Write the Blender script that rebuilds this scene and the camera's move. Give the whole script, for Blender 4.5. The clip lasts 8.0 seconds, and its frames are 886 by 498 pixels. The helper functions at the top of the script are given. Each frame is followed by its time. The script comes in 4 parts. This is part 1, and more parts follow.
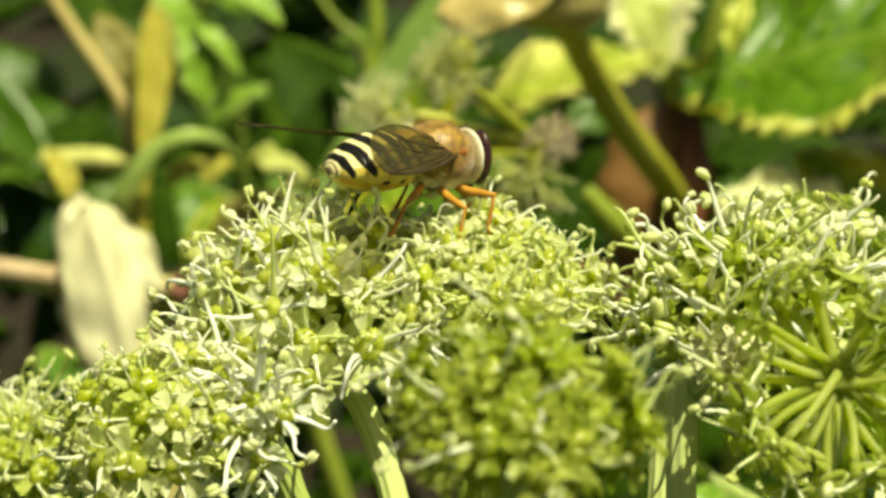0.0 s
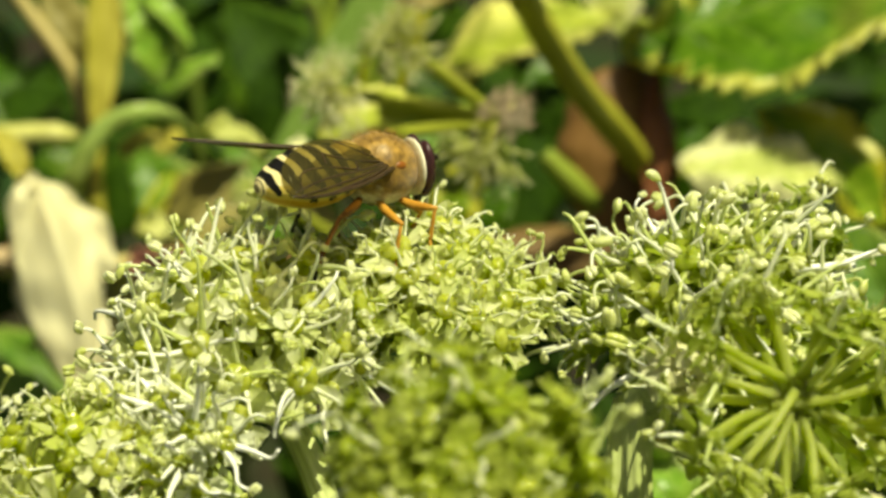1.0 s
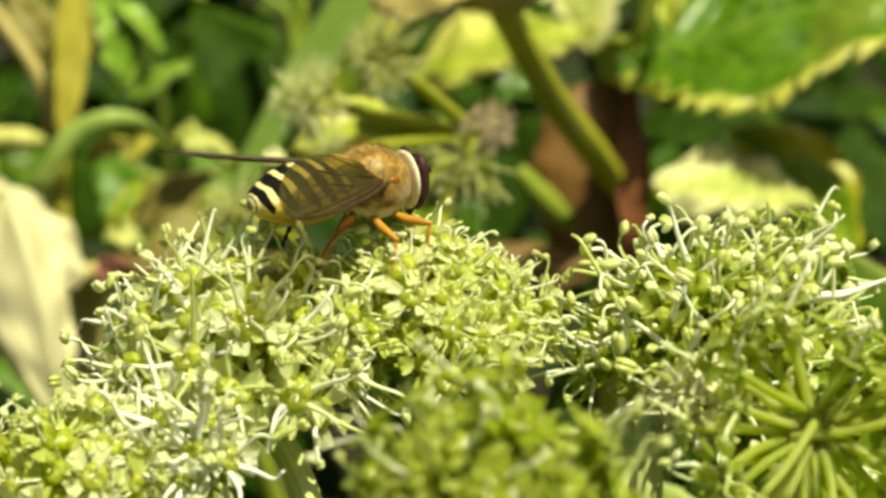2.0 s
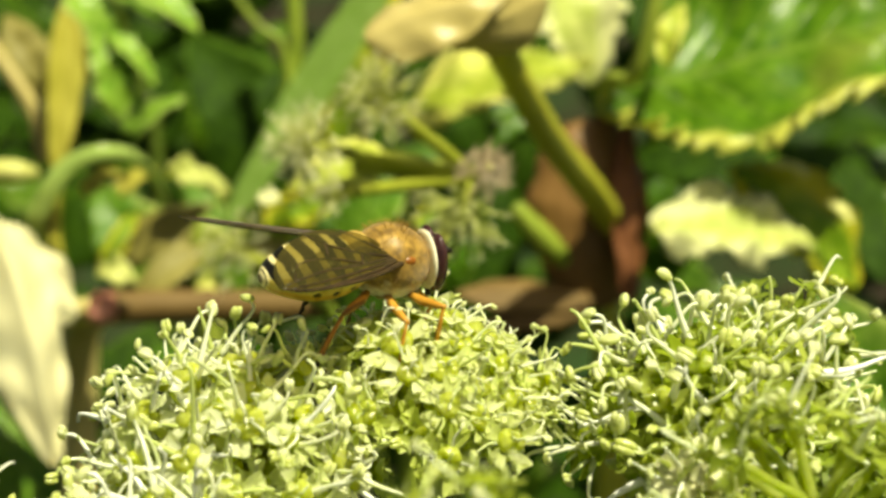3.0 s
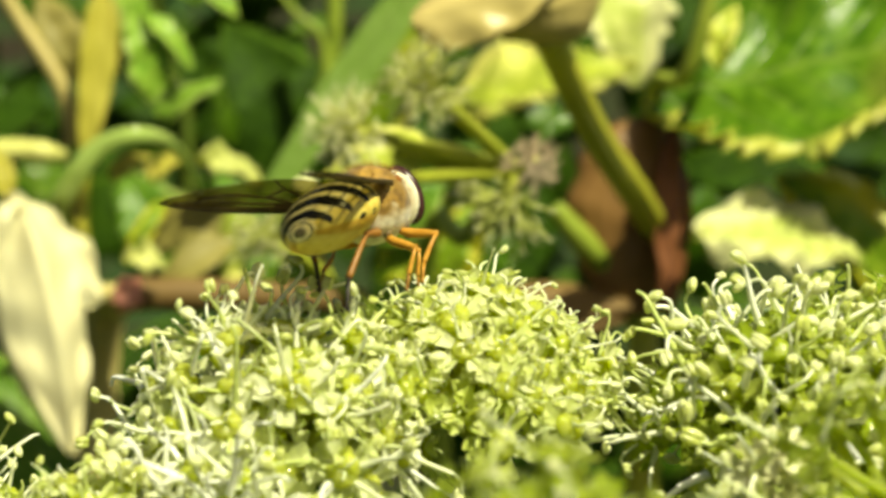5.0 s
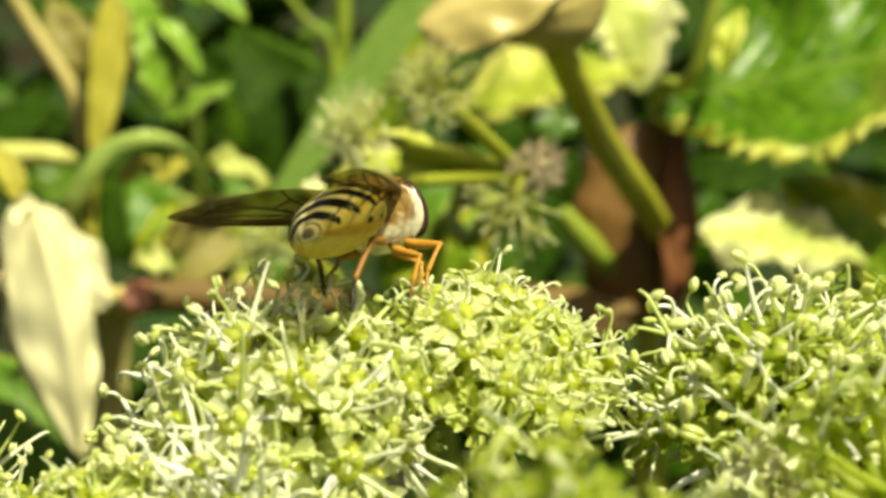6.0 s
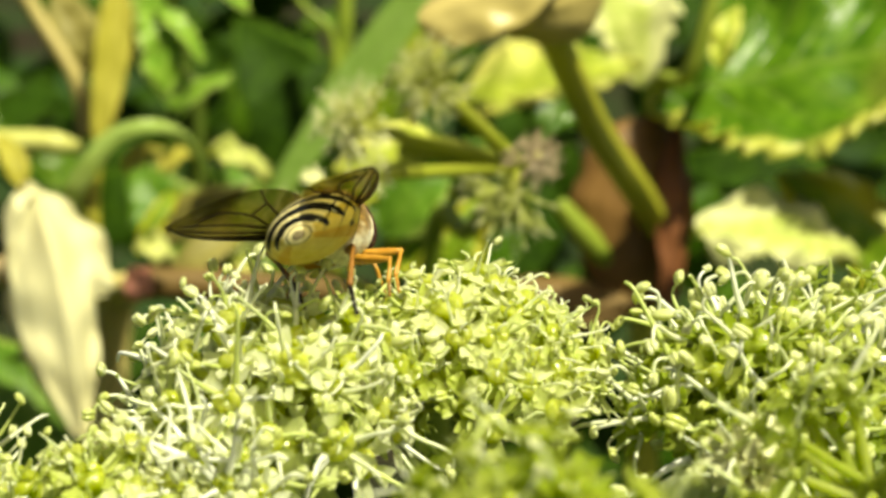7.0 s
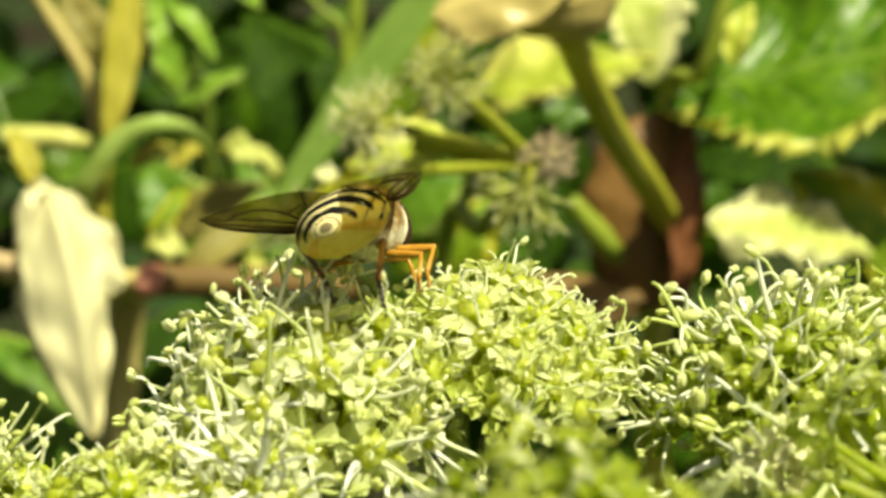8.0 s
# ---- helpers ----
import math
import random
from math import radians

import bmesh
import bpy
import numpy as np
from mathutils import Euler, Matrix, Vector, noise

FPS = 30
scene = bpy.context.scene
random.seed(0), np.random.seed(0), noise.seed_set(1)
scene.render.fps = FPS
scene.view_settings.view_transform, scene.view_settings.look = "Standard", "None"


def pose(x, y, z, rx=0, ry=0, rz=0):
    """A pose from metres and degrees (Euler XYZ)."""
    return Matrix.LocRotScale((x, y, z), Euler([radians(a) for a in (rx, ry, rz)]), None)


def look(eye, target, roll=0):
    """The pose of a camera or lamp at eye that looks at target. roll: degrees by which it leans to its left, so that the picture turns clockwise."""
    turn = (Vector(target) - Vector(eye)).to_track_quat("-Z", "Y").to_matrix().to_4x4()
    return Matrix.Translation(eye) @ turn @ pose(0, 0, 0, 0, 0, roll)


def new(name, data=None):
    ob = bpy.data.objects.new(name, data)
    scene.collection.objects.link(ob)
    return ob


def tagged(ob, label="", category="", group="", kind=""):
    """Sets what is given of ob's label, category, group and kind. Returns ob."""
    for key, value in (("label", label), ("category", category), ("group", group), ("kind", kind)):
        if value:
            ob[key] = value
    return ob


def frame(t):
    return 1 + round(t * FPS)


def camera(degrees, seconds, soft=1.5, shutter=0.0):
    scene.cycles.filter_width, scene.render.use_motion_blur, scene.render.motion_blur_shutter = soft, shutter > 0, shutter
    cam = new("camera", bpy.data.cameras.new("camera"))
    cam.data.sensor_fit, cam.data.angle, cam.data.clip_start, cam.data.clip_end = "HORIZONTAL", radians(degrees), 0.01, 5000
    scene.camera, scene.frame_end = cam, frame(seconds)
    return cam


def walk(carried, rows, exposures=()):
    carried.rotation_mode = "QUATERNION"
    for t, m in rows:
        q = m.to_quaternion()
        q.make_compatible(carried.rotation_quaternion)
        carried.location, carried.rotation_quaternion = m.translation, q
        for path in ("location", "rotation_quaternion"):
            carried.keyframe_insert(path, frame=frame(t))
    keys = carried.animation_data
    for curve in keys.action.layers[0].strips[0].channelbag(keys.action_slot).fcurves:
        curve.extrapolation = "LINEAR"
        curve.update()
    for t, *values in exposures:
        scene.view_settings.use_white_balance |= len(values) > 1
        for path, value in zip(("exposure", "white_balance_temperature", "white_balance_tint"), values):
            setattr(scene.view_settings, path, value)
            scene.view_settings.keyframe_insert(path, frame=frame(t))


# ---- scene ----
cam = camera(20, 8.0, soft=3.0)
walk(cam, [
    (0, pose(0.00233, -0.00654, 0.44583, 77.156, 0.908, 1.248)),
    (0.3, pose(0.0036, -0.0049, 0.4465, 76.9, 1.8, 1.0)),
    (0.5, pose(0.00453, -0.00365, 0.44640, 75.890, 2.343, 0.813)),
    (1, pose(0.00388, -0.00148, 0.44898, 75.440, 2.395, 0.304)),
    (1.2, pose(0.00202, 0.00022, 0.45070, 75.231, 2.038, -0.217)),
    (2.3, pose(0.00042, 0.00067, 0.44864, 75.723, 0.789, -0.781)),
    (2.5, pose(0.00082, 0.00018, 0.45020, 75.679, 0.879, -0.868)),
    (2.7, pose(0.00062, 0.00142, 0.4480, 76.07, 0.757, -0.877)),
    (3, pose(0.00032, 0.00329, 0.45207, 75.639, 0.575, -0.891)),
    (3.5, pose(-0.00004, 0.00604, 0.45251, 75.612, -0.661, -0.388)),
    (4, pose(0.00072, 0.00861, 0.45081, 75.960, -1.053, 0.029)),
    (4.5, pose(-0.00078, 0.00854, 0.44900, 76.356, -1.377, -0.111)),
    (5, pose(-0.00171, 0.00924, 0.44811, 76.147, -1.510, -0.030)),
    (5.2, pose(-0.00147, 0.00890, 0.44839, 76.183, -1.404, 0.175)),
    (6.3, pose(-0.00148, 0.00650, 0.44782, 76.408, -1.678, 0.196)),
    (6.5, pose(-0.00172, 0.00542, 0.44618, 76.515, -2.070, 0.267)),
    (6.6, pose(-0.00122, 0.00518, 0.44773, 76.254, -2.083, 0.370)),
    (6.7, pose(-0.00094, 0.00505, 0.44858, 76.110, -2.090, 0.426)),
    (7, pose(-0.00085, 0.00501, 0.44885, 76.065, -2.092, 0.444)),
    (7.5, pose(-0.00125, 0.00538, 0.45015, 75.766, -1.990, 0.492)),
    (8, pose(-0.00225, 0.00540, 0.44901, 75.925, -2.170, 0.412)),
], exposures=[(0, 0.49, 8300, -5), (0.5, 0.51, 8300, -5), (1, 0.33, 8300, -5), (1.2, 0.35, 8300, -5), (2.5, 0.51, 8300, -5), (3, 0.59, 8300, -5), (8, 0.61, 8300, -5)])
cam.data.dof.use_dof = True
cam.data.dof.focus_distance = 0.124
cam.data.dof.aperture_fstop = 74.0

# ---- world and sun ----
SUN_TO = Vector((0.31, -0.30, 0.90)).normalized()
world = bpy.data.worlds.new("sky")
world.use_nodes = True
scene.world = world
_sky = world.node_tree.nodes.new("ShaderNodeTexSky")
_sky.sky_type = 'NISHITA'
_sky.sun_disc = False
_sky.air_density, _sky.dust_density, _sky.ozone_density = 0.6, 4.0, 0.2
_sky.sun_elevation = math.asin(SUN_TO.z)
_sky.sun_rotation = math.atan2(SUN_TO.x, SUN_TO.y)
world.node_tree.links.new(_sky.outputs[0], world.node_tree.nodes["Background"].inputs[0])
world.node_tree.nodes["Background"].inputs[1].default_value = 0.048
sun = new("sun", bpy.data.lights.new("sun", 'SUN'))
sun.data.energy, sun.data.angle, sun.data.color = 5.0, radians(0.6), (0.98, 0.98, 0.85)
sun.matrix_world = look(SUN_TO * 5, (0, 0, 0))

# ---- layout axes: millimetres right, away, up, leaning 14 degrees with the slope of the plants ----
LAYOUT = Matrix.Translation((0, 0, 0.45)) @ pose(0, 0, 0, -14)
MM = 0.001


def at(u, d, v):
    return LAYOUT @ (Vector((u, d, v)) * MM)


def turn(u, d, v):
    return (LAYOUT.to_3x3() @ Vector((u, d, v))).normalized()


# ---- materials ----
def material(name, rough=0.5, spec=0.5):
    m = bpy.data.materials.new(name)
    m.use_nodes = True
    p = m.node_tree.nodes["Principled BSDF"]
    p.inputs["Roughness"].default_value = rough
    p.inputs["Specular IOR Level"].default_value = spec * 0.6
    return m, m.node_tree.nodes, m.node_tree.links, p


def mixrgb(n, l, fac, a, b, blend='MIX'):
    x = n.new("ShaderNodeMix")
    x.data_type, x.blend_type = 'RGBA', blend
    for sock, val in ((x.inputs[0], fac), (x.inputs[6], a), (x.inputs[7], b)):
        if isinstance(val, (int, float)):
            sock.default_value = val
        elif isinstance(val, tuple):
            sock.default_value = (*val, 1)
        else:
            l.new(val, sock)
    return x.outputs[2]


def ramp(n, l, fac, *stops):
    r = n.new("ShaderNodeValToRGB")
    l.new(fac, r.inputs[0])
    e = r.color_ramp.elements
    while len(e) < len(stops):
        e.new(0.5)
    for el, (pos, c) in zip(e, stops):
        el.position = pos
        el.color = (*c, 1) if isinstance(c, tuple) else (c, c, c, 1)
    return r.outputs[0]


def noisy(n, l, scale, detail=4.0, rough=0.55, coord="Object"):
    tc = n.new("ShaderNodeTexCoord")
    t = n.new("ShaderNodeTexNoise")
    t.inputs["Scale"].default_value, t.inputs["Detail"].default_value, t.inputs["Roughness"].default_value = scale, detail, rough
    l.new(tc.outputs[coord], t.inputs["Vector"])
    return t.outputs[0]


def math_node(n, l, op, a, b=0.0):
    x = n.new("ShaderNodeMath")
    x.operation = op
    for sock, val in ((x.inputs[0], a), (x.inputs[1], b)):
        if isinstance(val, (int, float)):
            sock.default_value = val
        else:
            l.new(val, sock)
    return x.outputs[0]


def relief(n, l, p, height, strength, distance):
    b = n.new("ShaderNodeBump")
    b.inputs["Strength"].default_value, b.inputs["Distance"].default_value = strength, distance
    l.new(height, b.inputs["Height"])
    l.new(b.outputs[0], p.inputs["Normal"])


def glow_through(m, n, l, p, color, amount):
    """Lets light through a thin part of a plant."""
    t = n.new("ShaderNodeBsdfTranslucent")
    if isinstance(color, tuple):
        t.inputs[0].default_value = (*color, 1)
    else:
        l.new(color, t.inputs[0])
    x = n.new("ShaderNodeMixShader")
    x.inputs[0].default_value = amount
    l.new(p.outputs[0], x.inputs[1])
    l.new(t.outputs[0], x.inputs[2])
    l.new(x.outputs[0], n["Material Output"].inputs[0])


def plain_plant(name, dark, light, rough=0.45, spec=0.5, through_it=0.25, scale=900, bump=0.3, vary=0.3, juicy=0.0):
    """Plant tissue: two tones mixed by grain at two scales and from piece to piece."""
    m, n, l, p = material(name, rough, spec)
    a = noisy(n, l, scale)
    b = noisy(n, l, scale * 0.13, 2.0)
    info = n.new("ShaderNodeObjectInfo")
    f = math_node(n, l, 'ADD', math_node(n, l, 'MULTIPLY', a, 0.5), math_node(n, l, 'MULTIPLY', b, 0.5))
    f = math_node(n, l, 'ADD', f, math_node(n, l, 'MULTIPLY', math_node(n, l, 'SUBTRACT', info.outputs["Random"], 0.5), vary))
    c = ramp(n, l, f, (0.3, dark), (0.7, light))
    l.new(c, p.inputs["Base Color"])
    relief(n, l, p, a, bump, 0.0002)
    if juicy:
        p.inputs["Subsurface Weight"].default_value = juicy
        p.inputs["Subsurface Radius"].default_value = (1.0, 1.0, 0.35)
        p.inputs["Subsurface Scale"].default_value = 0.002
    if through_it:
        glow_through(m, n, l, p, c, through_it)
    return m


def leaf_material(name, dark, light, margin, vein, margin_from=0.6, blotch=0.5, rough=0.38, through_it=0.35, blotch_from=0.5, spec=0.5):
    """A leaf blade: u runs along the midrib, v from it to the margins at 1."""
    m, n, l, p = material(name, rough, spec)
    uv = n.new("ShaderNodeUVMap")
    sep = n.new("ShaderNodeSeparateXYZ")
    l.new(uv.outputs[0], sep.inputs[0])
    side = math_node(n, l, 'ABSOLUTE', sep.outputs[1])
    g1 = noisy(n, l, 700, 5)
    g2 = noisy(n, l, 60, 3)
    base = mixrgb(n, l, ramp(n, l, g1, (0.35, 0.0), (0.68, 1.0)), dark, light)
    edge = math_node(n, l, 'ADD', side, math_node(n, l, 'MULTIPLY', math_node(n, l, 'SUBTRACT', g2, 0.5), 1.1))
    base = mixrgb(n, l, ramp(n, l, edge, (margin_from, 0.0), (margin_from + 0.3, 1.0)), base, margin)
    base = mixrgb(n, l, math_node(n, l, 'MULTIPLY', ramp(n, l, g2, (blotch_from, 0.0), (blotch_from + 0.14, 1.0)), blotch), base, margin)
    # side veins run forward from the midrib
    run = math_node(n, l, 'SUBTRACT', math_node(n, l, 'MULTIPLY', sep.outputs[0], 9.0), math_node(n, l, 'MULTIPLY', side, 2.2))
    tri = math_node(n, l, 'ABSOLUTE', math_node(n, l, 'SUBTRACT', math_node(n, l, 'FRACT', run), 0.5))
    lines = math_node(n, l, 'MAXIMUM', ramp(n, l, tri, (0.0, 1.0), (0.07, 0.0)), ramp(n, l, side, (0.0, 1.0), (0.05, 0.0)))
    base = mixrgb(n, l, math_node(n, l, 'MULTIPLY', lines, 0.55), base, vein)
    l.new(base, p.inputs["Base Color"])
    h = math_node(n, l, 'SUBTRACT', math_node(n, l, 'MULTIPLY', g1, 0.5), math_node(n, l, 'MULTIPLY', lines, 0.7))
    relief(n, l, p, h, 0.5, 0.0006)
    glow_through(m, n, l, p, base, through_it)
    return m


M_PEDICEL = plain_plant("pedicel_green", (0.48, 0.57, 0.10), (0.66, 0.71, 0.22), 0.45, 0.4, 0.5, 900, 0.3, 0.3, 0.8)
M_OVARY = plain_plant("ovary_green", (0.48, 0.57, 0.05), (0.66, 0.70, 0.13), 0.35, 0.45, 0.5, 1500, 0.3, 0.3, 0.8)
# greener, darker copies for head_c and head_d; their dimmer light is in the colour
M_OVARY_DIM = plain_plant("ovary_dim", (0.33, 0.43, 0.03), (0.51, 0.58, 0.08), 0.35, 0.45, 0.5, 1500, 0.3, 0.3, 0.6)
M_DISC = plain_plant("nectar_disc", (0.54, 0.62, 0.06), (0.72, 0.75, 0.17), 0.16, 0.9, 0.5, 1800, 0.5, 0.3, 0.8)
M_DISC_DIM = plain_plant("nectar_disc_dim", (0.34, 0.44, 0.03), (0.53, 0.59, 0.09), 0.16, 0.9, 0.45, 1800, 0.5, 0.3, 0.6)
# held dark: the weaker light on head_i and head_k is in this green
M_STAR = plain_plant("pedicel_dim_green", (0.28, 0.39, 0.03), (0.44, 0.53, 0.09), 0.4, 0.4, 0.55, 1200, 0.4, 0.3, 0.7)
M_STAR_PALE = plain_plant("pedicel_pale_green", (0.43, 0.53, 0.07), (0.63, 0.69, 0.18), 0.4, 0.4, 0.55, 1200, 0.4, 0.3, 0.7)
M_PETAL = plain_plant("petal_pale", (0.64, 0.71, 0.18), (0.92, 0.93, 0.60), 0.4, 0.5, 0.6, 1500, vary=0.6)
M_PETAL_CREAM = plain_plant("petal_cream", (0.72, 0.78, 0.28), (0.95, 0.96, 0.72), 0.35, 0.6, 0.6, 1500, vary=0.6)
M_PETAL_WHITE = plain_plant("petal_white", (0.74, 0.78, 0.5), (0.92, 0.93, 0.78), 0.35, 0.6, 0.5, 1500, vary=0.5)
# petal copy with the dim light of head_c and head_d in its green
M_PETAL_DIM = plain_plant("petal_green_dim", (0.36, 0.45, 0.04), (0.56, 0.62, 0.14), 0.4, 0.5, 0.6, 1500, vary=0.5)
M_FILAMENT = plain_plant("filament_pale", (0.62, 0.70, 0.24), (0.96, 0.97, 0.74), 0.22, 1.0, 0.25, 1500, 0.3, 0.9, 0.2)
M_FILAMENT_WHITE = plain_plant("filament_bright_white", (0.80, 0.83, 0.60), (0.98, 0.98, 0.92), 0.2, 1.0, 0.15, 1500, 0.3, 0.5, 0.1)
M_ANTHER = plain_plant("anther_yellow", (0.62, 0.68, 0.17), (0.88, 0.90, 0.50), 0.2, 1.0, 0.3, 3000, 0.6, 0.4, 0.3)
M_RAY = plain_plant("ray_green", (0.44, 0.53, 0.15), (0.62, 0.68, 0.29), 0.4, 0.5, 0.15, 300)
M_SPENT = plain_plant("spent_floret", (0.50, 0.54, 0.14), (0.72, 0.73, 0.30), 0.5, 0.4, 0.4, 600)
M_SPENT_TIP = plain_plant("spent_tip", (0.66, 0.66, 0.34), (0.88, 0.86, 0.58), 0.5, 0.4, 0.3, 900)
M_WITHER = plain_plant("withered_brown", (0.34, 0.25, 0.15), (0.80, 0.68, 0.54), 0.6, 0.3, 0.1, 500)
M_STEM_OLIVE = plain_plant("stem_olive", (0.30, 0.30, 0.025), (0.46, 0.44, 0.06), 0.35, 0.5, 0, 250)
M_STEM_TAN = plain_plant("stem_tan", (0.30, 0.23, 0.07), (0.50, 0.42, 0.17), 0.4, 0.4, 0, 250)
M_STEM_DARK = plain_plant("stem_dark", (0.05, 0.08, 0.008), (0.12, 0.15, 0.02), 0.4, 0.5, 0, 250)
M_STEM_YELLOW = plain_plant("stem_yellow", (0.26, 0.24, 0.025), (0.45, 0.40, 0.08), 0.4, 0.4, 0.1, 200)
M_SHEATH_TAN = plain_plant("sheath_tan", (0.40, 0.32, 0.11), (0.58, 0.47, 0.22), 0.38, 0.5, 0.05, 160)
M_SHEATH_BROWN = plain_plant("sheath_brown", (0.12, 0.06, 0.02), (0.23, 0.12, 0.038), 0.42, 0.4, 0, 160)
M_SHEATH_CREAM = plain_plant("sheath_cream", (0.70, 0.63, 0.34), (0.90, 0.86, 0.60), 0.4, 0.4, 0.4, 120)
M_NODE_RED = plain_plant("node_red", (0.56, 0.18, 0.14), (0.76, 0.36, 0.30), 0.4, 0.5, 0.1, 300)
M_STEM_LIME = plain_plant("stem_lime", (0.15, 0.23, 0.022), (0.32, 0.37, 0.06), 0.4, 0.5, 0.15, 250)
M_STEM_ROSE = plain_plant("stem_rose", (0.10, 0.058, 0.018), (0.18, 0.11, 0.04), 0.6, 0.3, 0, 200)
M_STEM_BLUSH = plain_plant("stem_blush", (0.46, 0.33, 0.18), (0.68, 0.54, 0.34), 0.4, 0.5, 0.1, 200)
M_LEAF_PALE = leaf_material("leaf_pale", (0.52, 0.60, 0.14), (0.74, 0.77, 0.28), (0.88, 0.87, 0.5), (0.70, 0.73, 0.28), 0.4, 0.8, 0.35, 0.4)
M_LEAF_OLIVE = plain_plant("leaf_olive", (0.22, 0.19, 0.05), (0.38, 0.33, 0.11), 0.5, 0.4, 0.25, 150)
M_STEM_PALE = plain_plant("stem_pale", (0.46, 0.46, 0.11), (0.66, 0.64, 0.24), 0.4, 0.5, 0.1, 200)
M_LEAF_ARCH = plain_plant("leaf_arched", (0.30, 0.46, 0.08), (0.54, 0.66, 0.22), 0.22, 0.9, 0.3, 160)
M_RAY_PALE = plain_plant("ray_pale", (0.36, 0.40, 0.04), (0.54, 0.56, 0.10), 0.4, 0.5, 0.25, 250)
M_SHEATH_RED = plain_plant("sheath_red", (0.10, 0.034, 0.016), (0.24, 0.09, 0.04), 0.42, 0.4, 0.2, 160)
M_BLADE = leaf_material("grass_blade", (0.30, 0.49, 0.09), (0.41, 0.60, 0.16), (0.41, 0.60, 0.16), (0.46, 0.63, 0.2), 1.3, 0.2, 0.35, 0.35)
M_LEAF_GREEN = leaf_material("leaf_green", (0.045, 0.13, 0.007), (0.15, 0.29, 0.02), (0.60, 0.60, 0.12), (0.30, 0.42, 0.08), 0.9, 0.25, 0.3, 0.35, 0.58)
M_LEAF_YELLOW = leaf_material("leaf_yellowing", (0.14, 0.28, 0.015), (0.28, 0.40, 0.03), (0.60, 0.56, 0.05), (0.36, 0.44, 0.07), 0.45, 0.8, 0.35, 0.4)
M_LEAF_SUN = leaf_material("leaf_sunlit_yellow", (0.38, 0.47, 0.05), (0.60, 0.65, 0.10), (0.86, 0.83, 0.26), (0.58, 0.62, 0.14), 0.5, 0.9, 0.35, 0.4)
M_LEAF_FRESH = leaf_material("leaf_fresh", (0.15, 0.32, 0.025), (0.32, 0.50, 0.07), (0.55, 0.64, 0.22), (0.42, 0.55, 0.14), 0.75, 0.4, 0.3, 0.35)
M_LEAF_SMALL = leaf_material("leaf_small", (0.07, 0.18, 0.012), (0.16, 0.30, 0.03), (0.36, 0.44, 0.10), (0.26, 0.38, 0.08), 0.8, 0.3, 0.35, 0.35)
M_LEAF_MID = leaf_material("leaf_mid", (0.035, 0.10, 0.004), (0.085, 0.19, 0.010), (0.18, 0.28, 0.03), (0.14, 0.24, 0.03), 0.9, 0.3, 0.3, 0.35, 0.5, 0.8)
# dark leaf green, pulled lower still to carry the shade of deep gaps
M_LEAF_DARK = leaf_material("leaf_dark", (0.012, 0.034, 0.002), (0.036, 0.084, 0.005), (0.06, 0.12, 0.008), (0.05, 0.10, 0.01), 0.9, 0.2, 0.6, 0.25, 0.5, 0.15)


# ---- mesh helpers ----
def mesh_of(name, verts, faces, mats, face_mats=None, uvs=None, smooth=True):
    me = bpy.data.meshes.new(name)
    me.from_pydata([tuple(v) for v in verts], [], faces)
    for m in (mats if isinstance(mats, (list, tuple)) else [mats]):
        me.materials.append(m)
    if face_mats is not None:
        me.polygons.foreach_set("material_index", face_mats)
    if uvs is not None:
        layer = me.uv_layers.new(name="UVMap")
        idx = [i for f in faces for i in f]
        layer.data.foreach_set("uv", [c for i in idx for c in uvs[i]])
    if smooth:
        me.polygons.foreach_set("use_smooth", [True] * len(me.polygons))
    me.update()
    return me


def part(name, me, parent, label="", m=None):
    ob = new(name, me)
    ob.parent = parent
    if m is not None:
        ob.matrix_basis = m
    if label:
        ob["label"] = label
    return ob


class Shape:
    """Gathers vertices and faces, with a material index per face."""

    def __init__(self):
        self.v, self.f, self.k = [], [], []

    def add(self, verts, faces, k=0):
        o = len(self.v)
        self.v += [Vector(p) for p in verts]
        self.f += [tuple(i + o for i in f) for f in faces]
        self.k += [k] * len(faces)

    def mesh(self, name, mats, smooth=True):
        return mesh_of(name, self.v, self.f, mats, self.k, None, smooth)


def smooth_line(pts, steps):
    """Catmull-Rom through the control points."""
    p = [Vector(q) for q in pts]
    p = [p[0] * 2 - p[1]] + p + [p[-1] * 2 - p[-2]]
    out = []
    for i in range(1, len(p) - 2):
        for j in range(steps):
            t = j / steps
            a, b, c, d = p[i - 1], p[i], p[i + 1], p[i + 2]
            out.append(0.5 * (2 * b + (c - a) * t + (2 * a - 5 * b + 4 * c - d) * t * t + (3 * b - a - 3 * c + d) * t ** 3))
    out.append(p[-2])
    return out


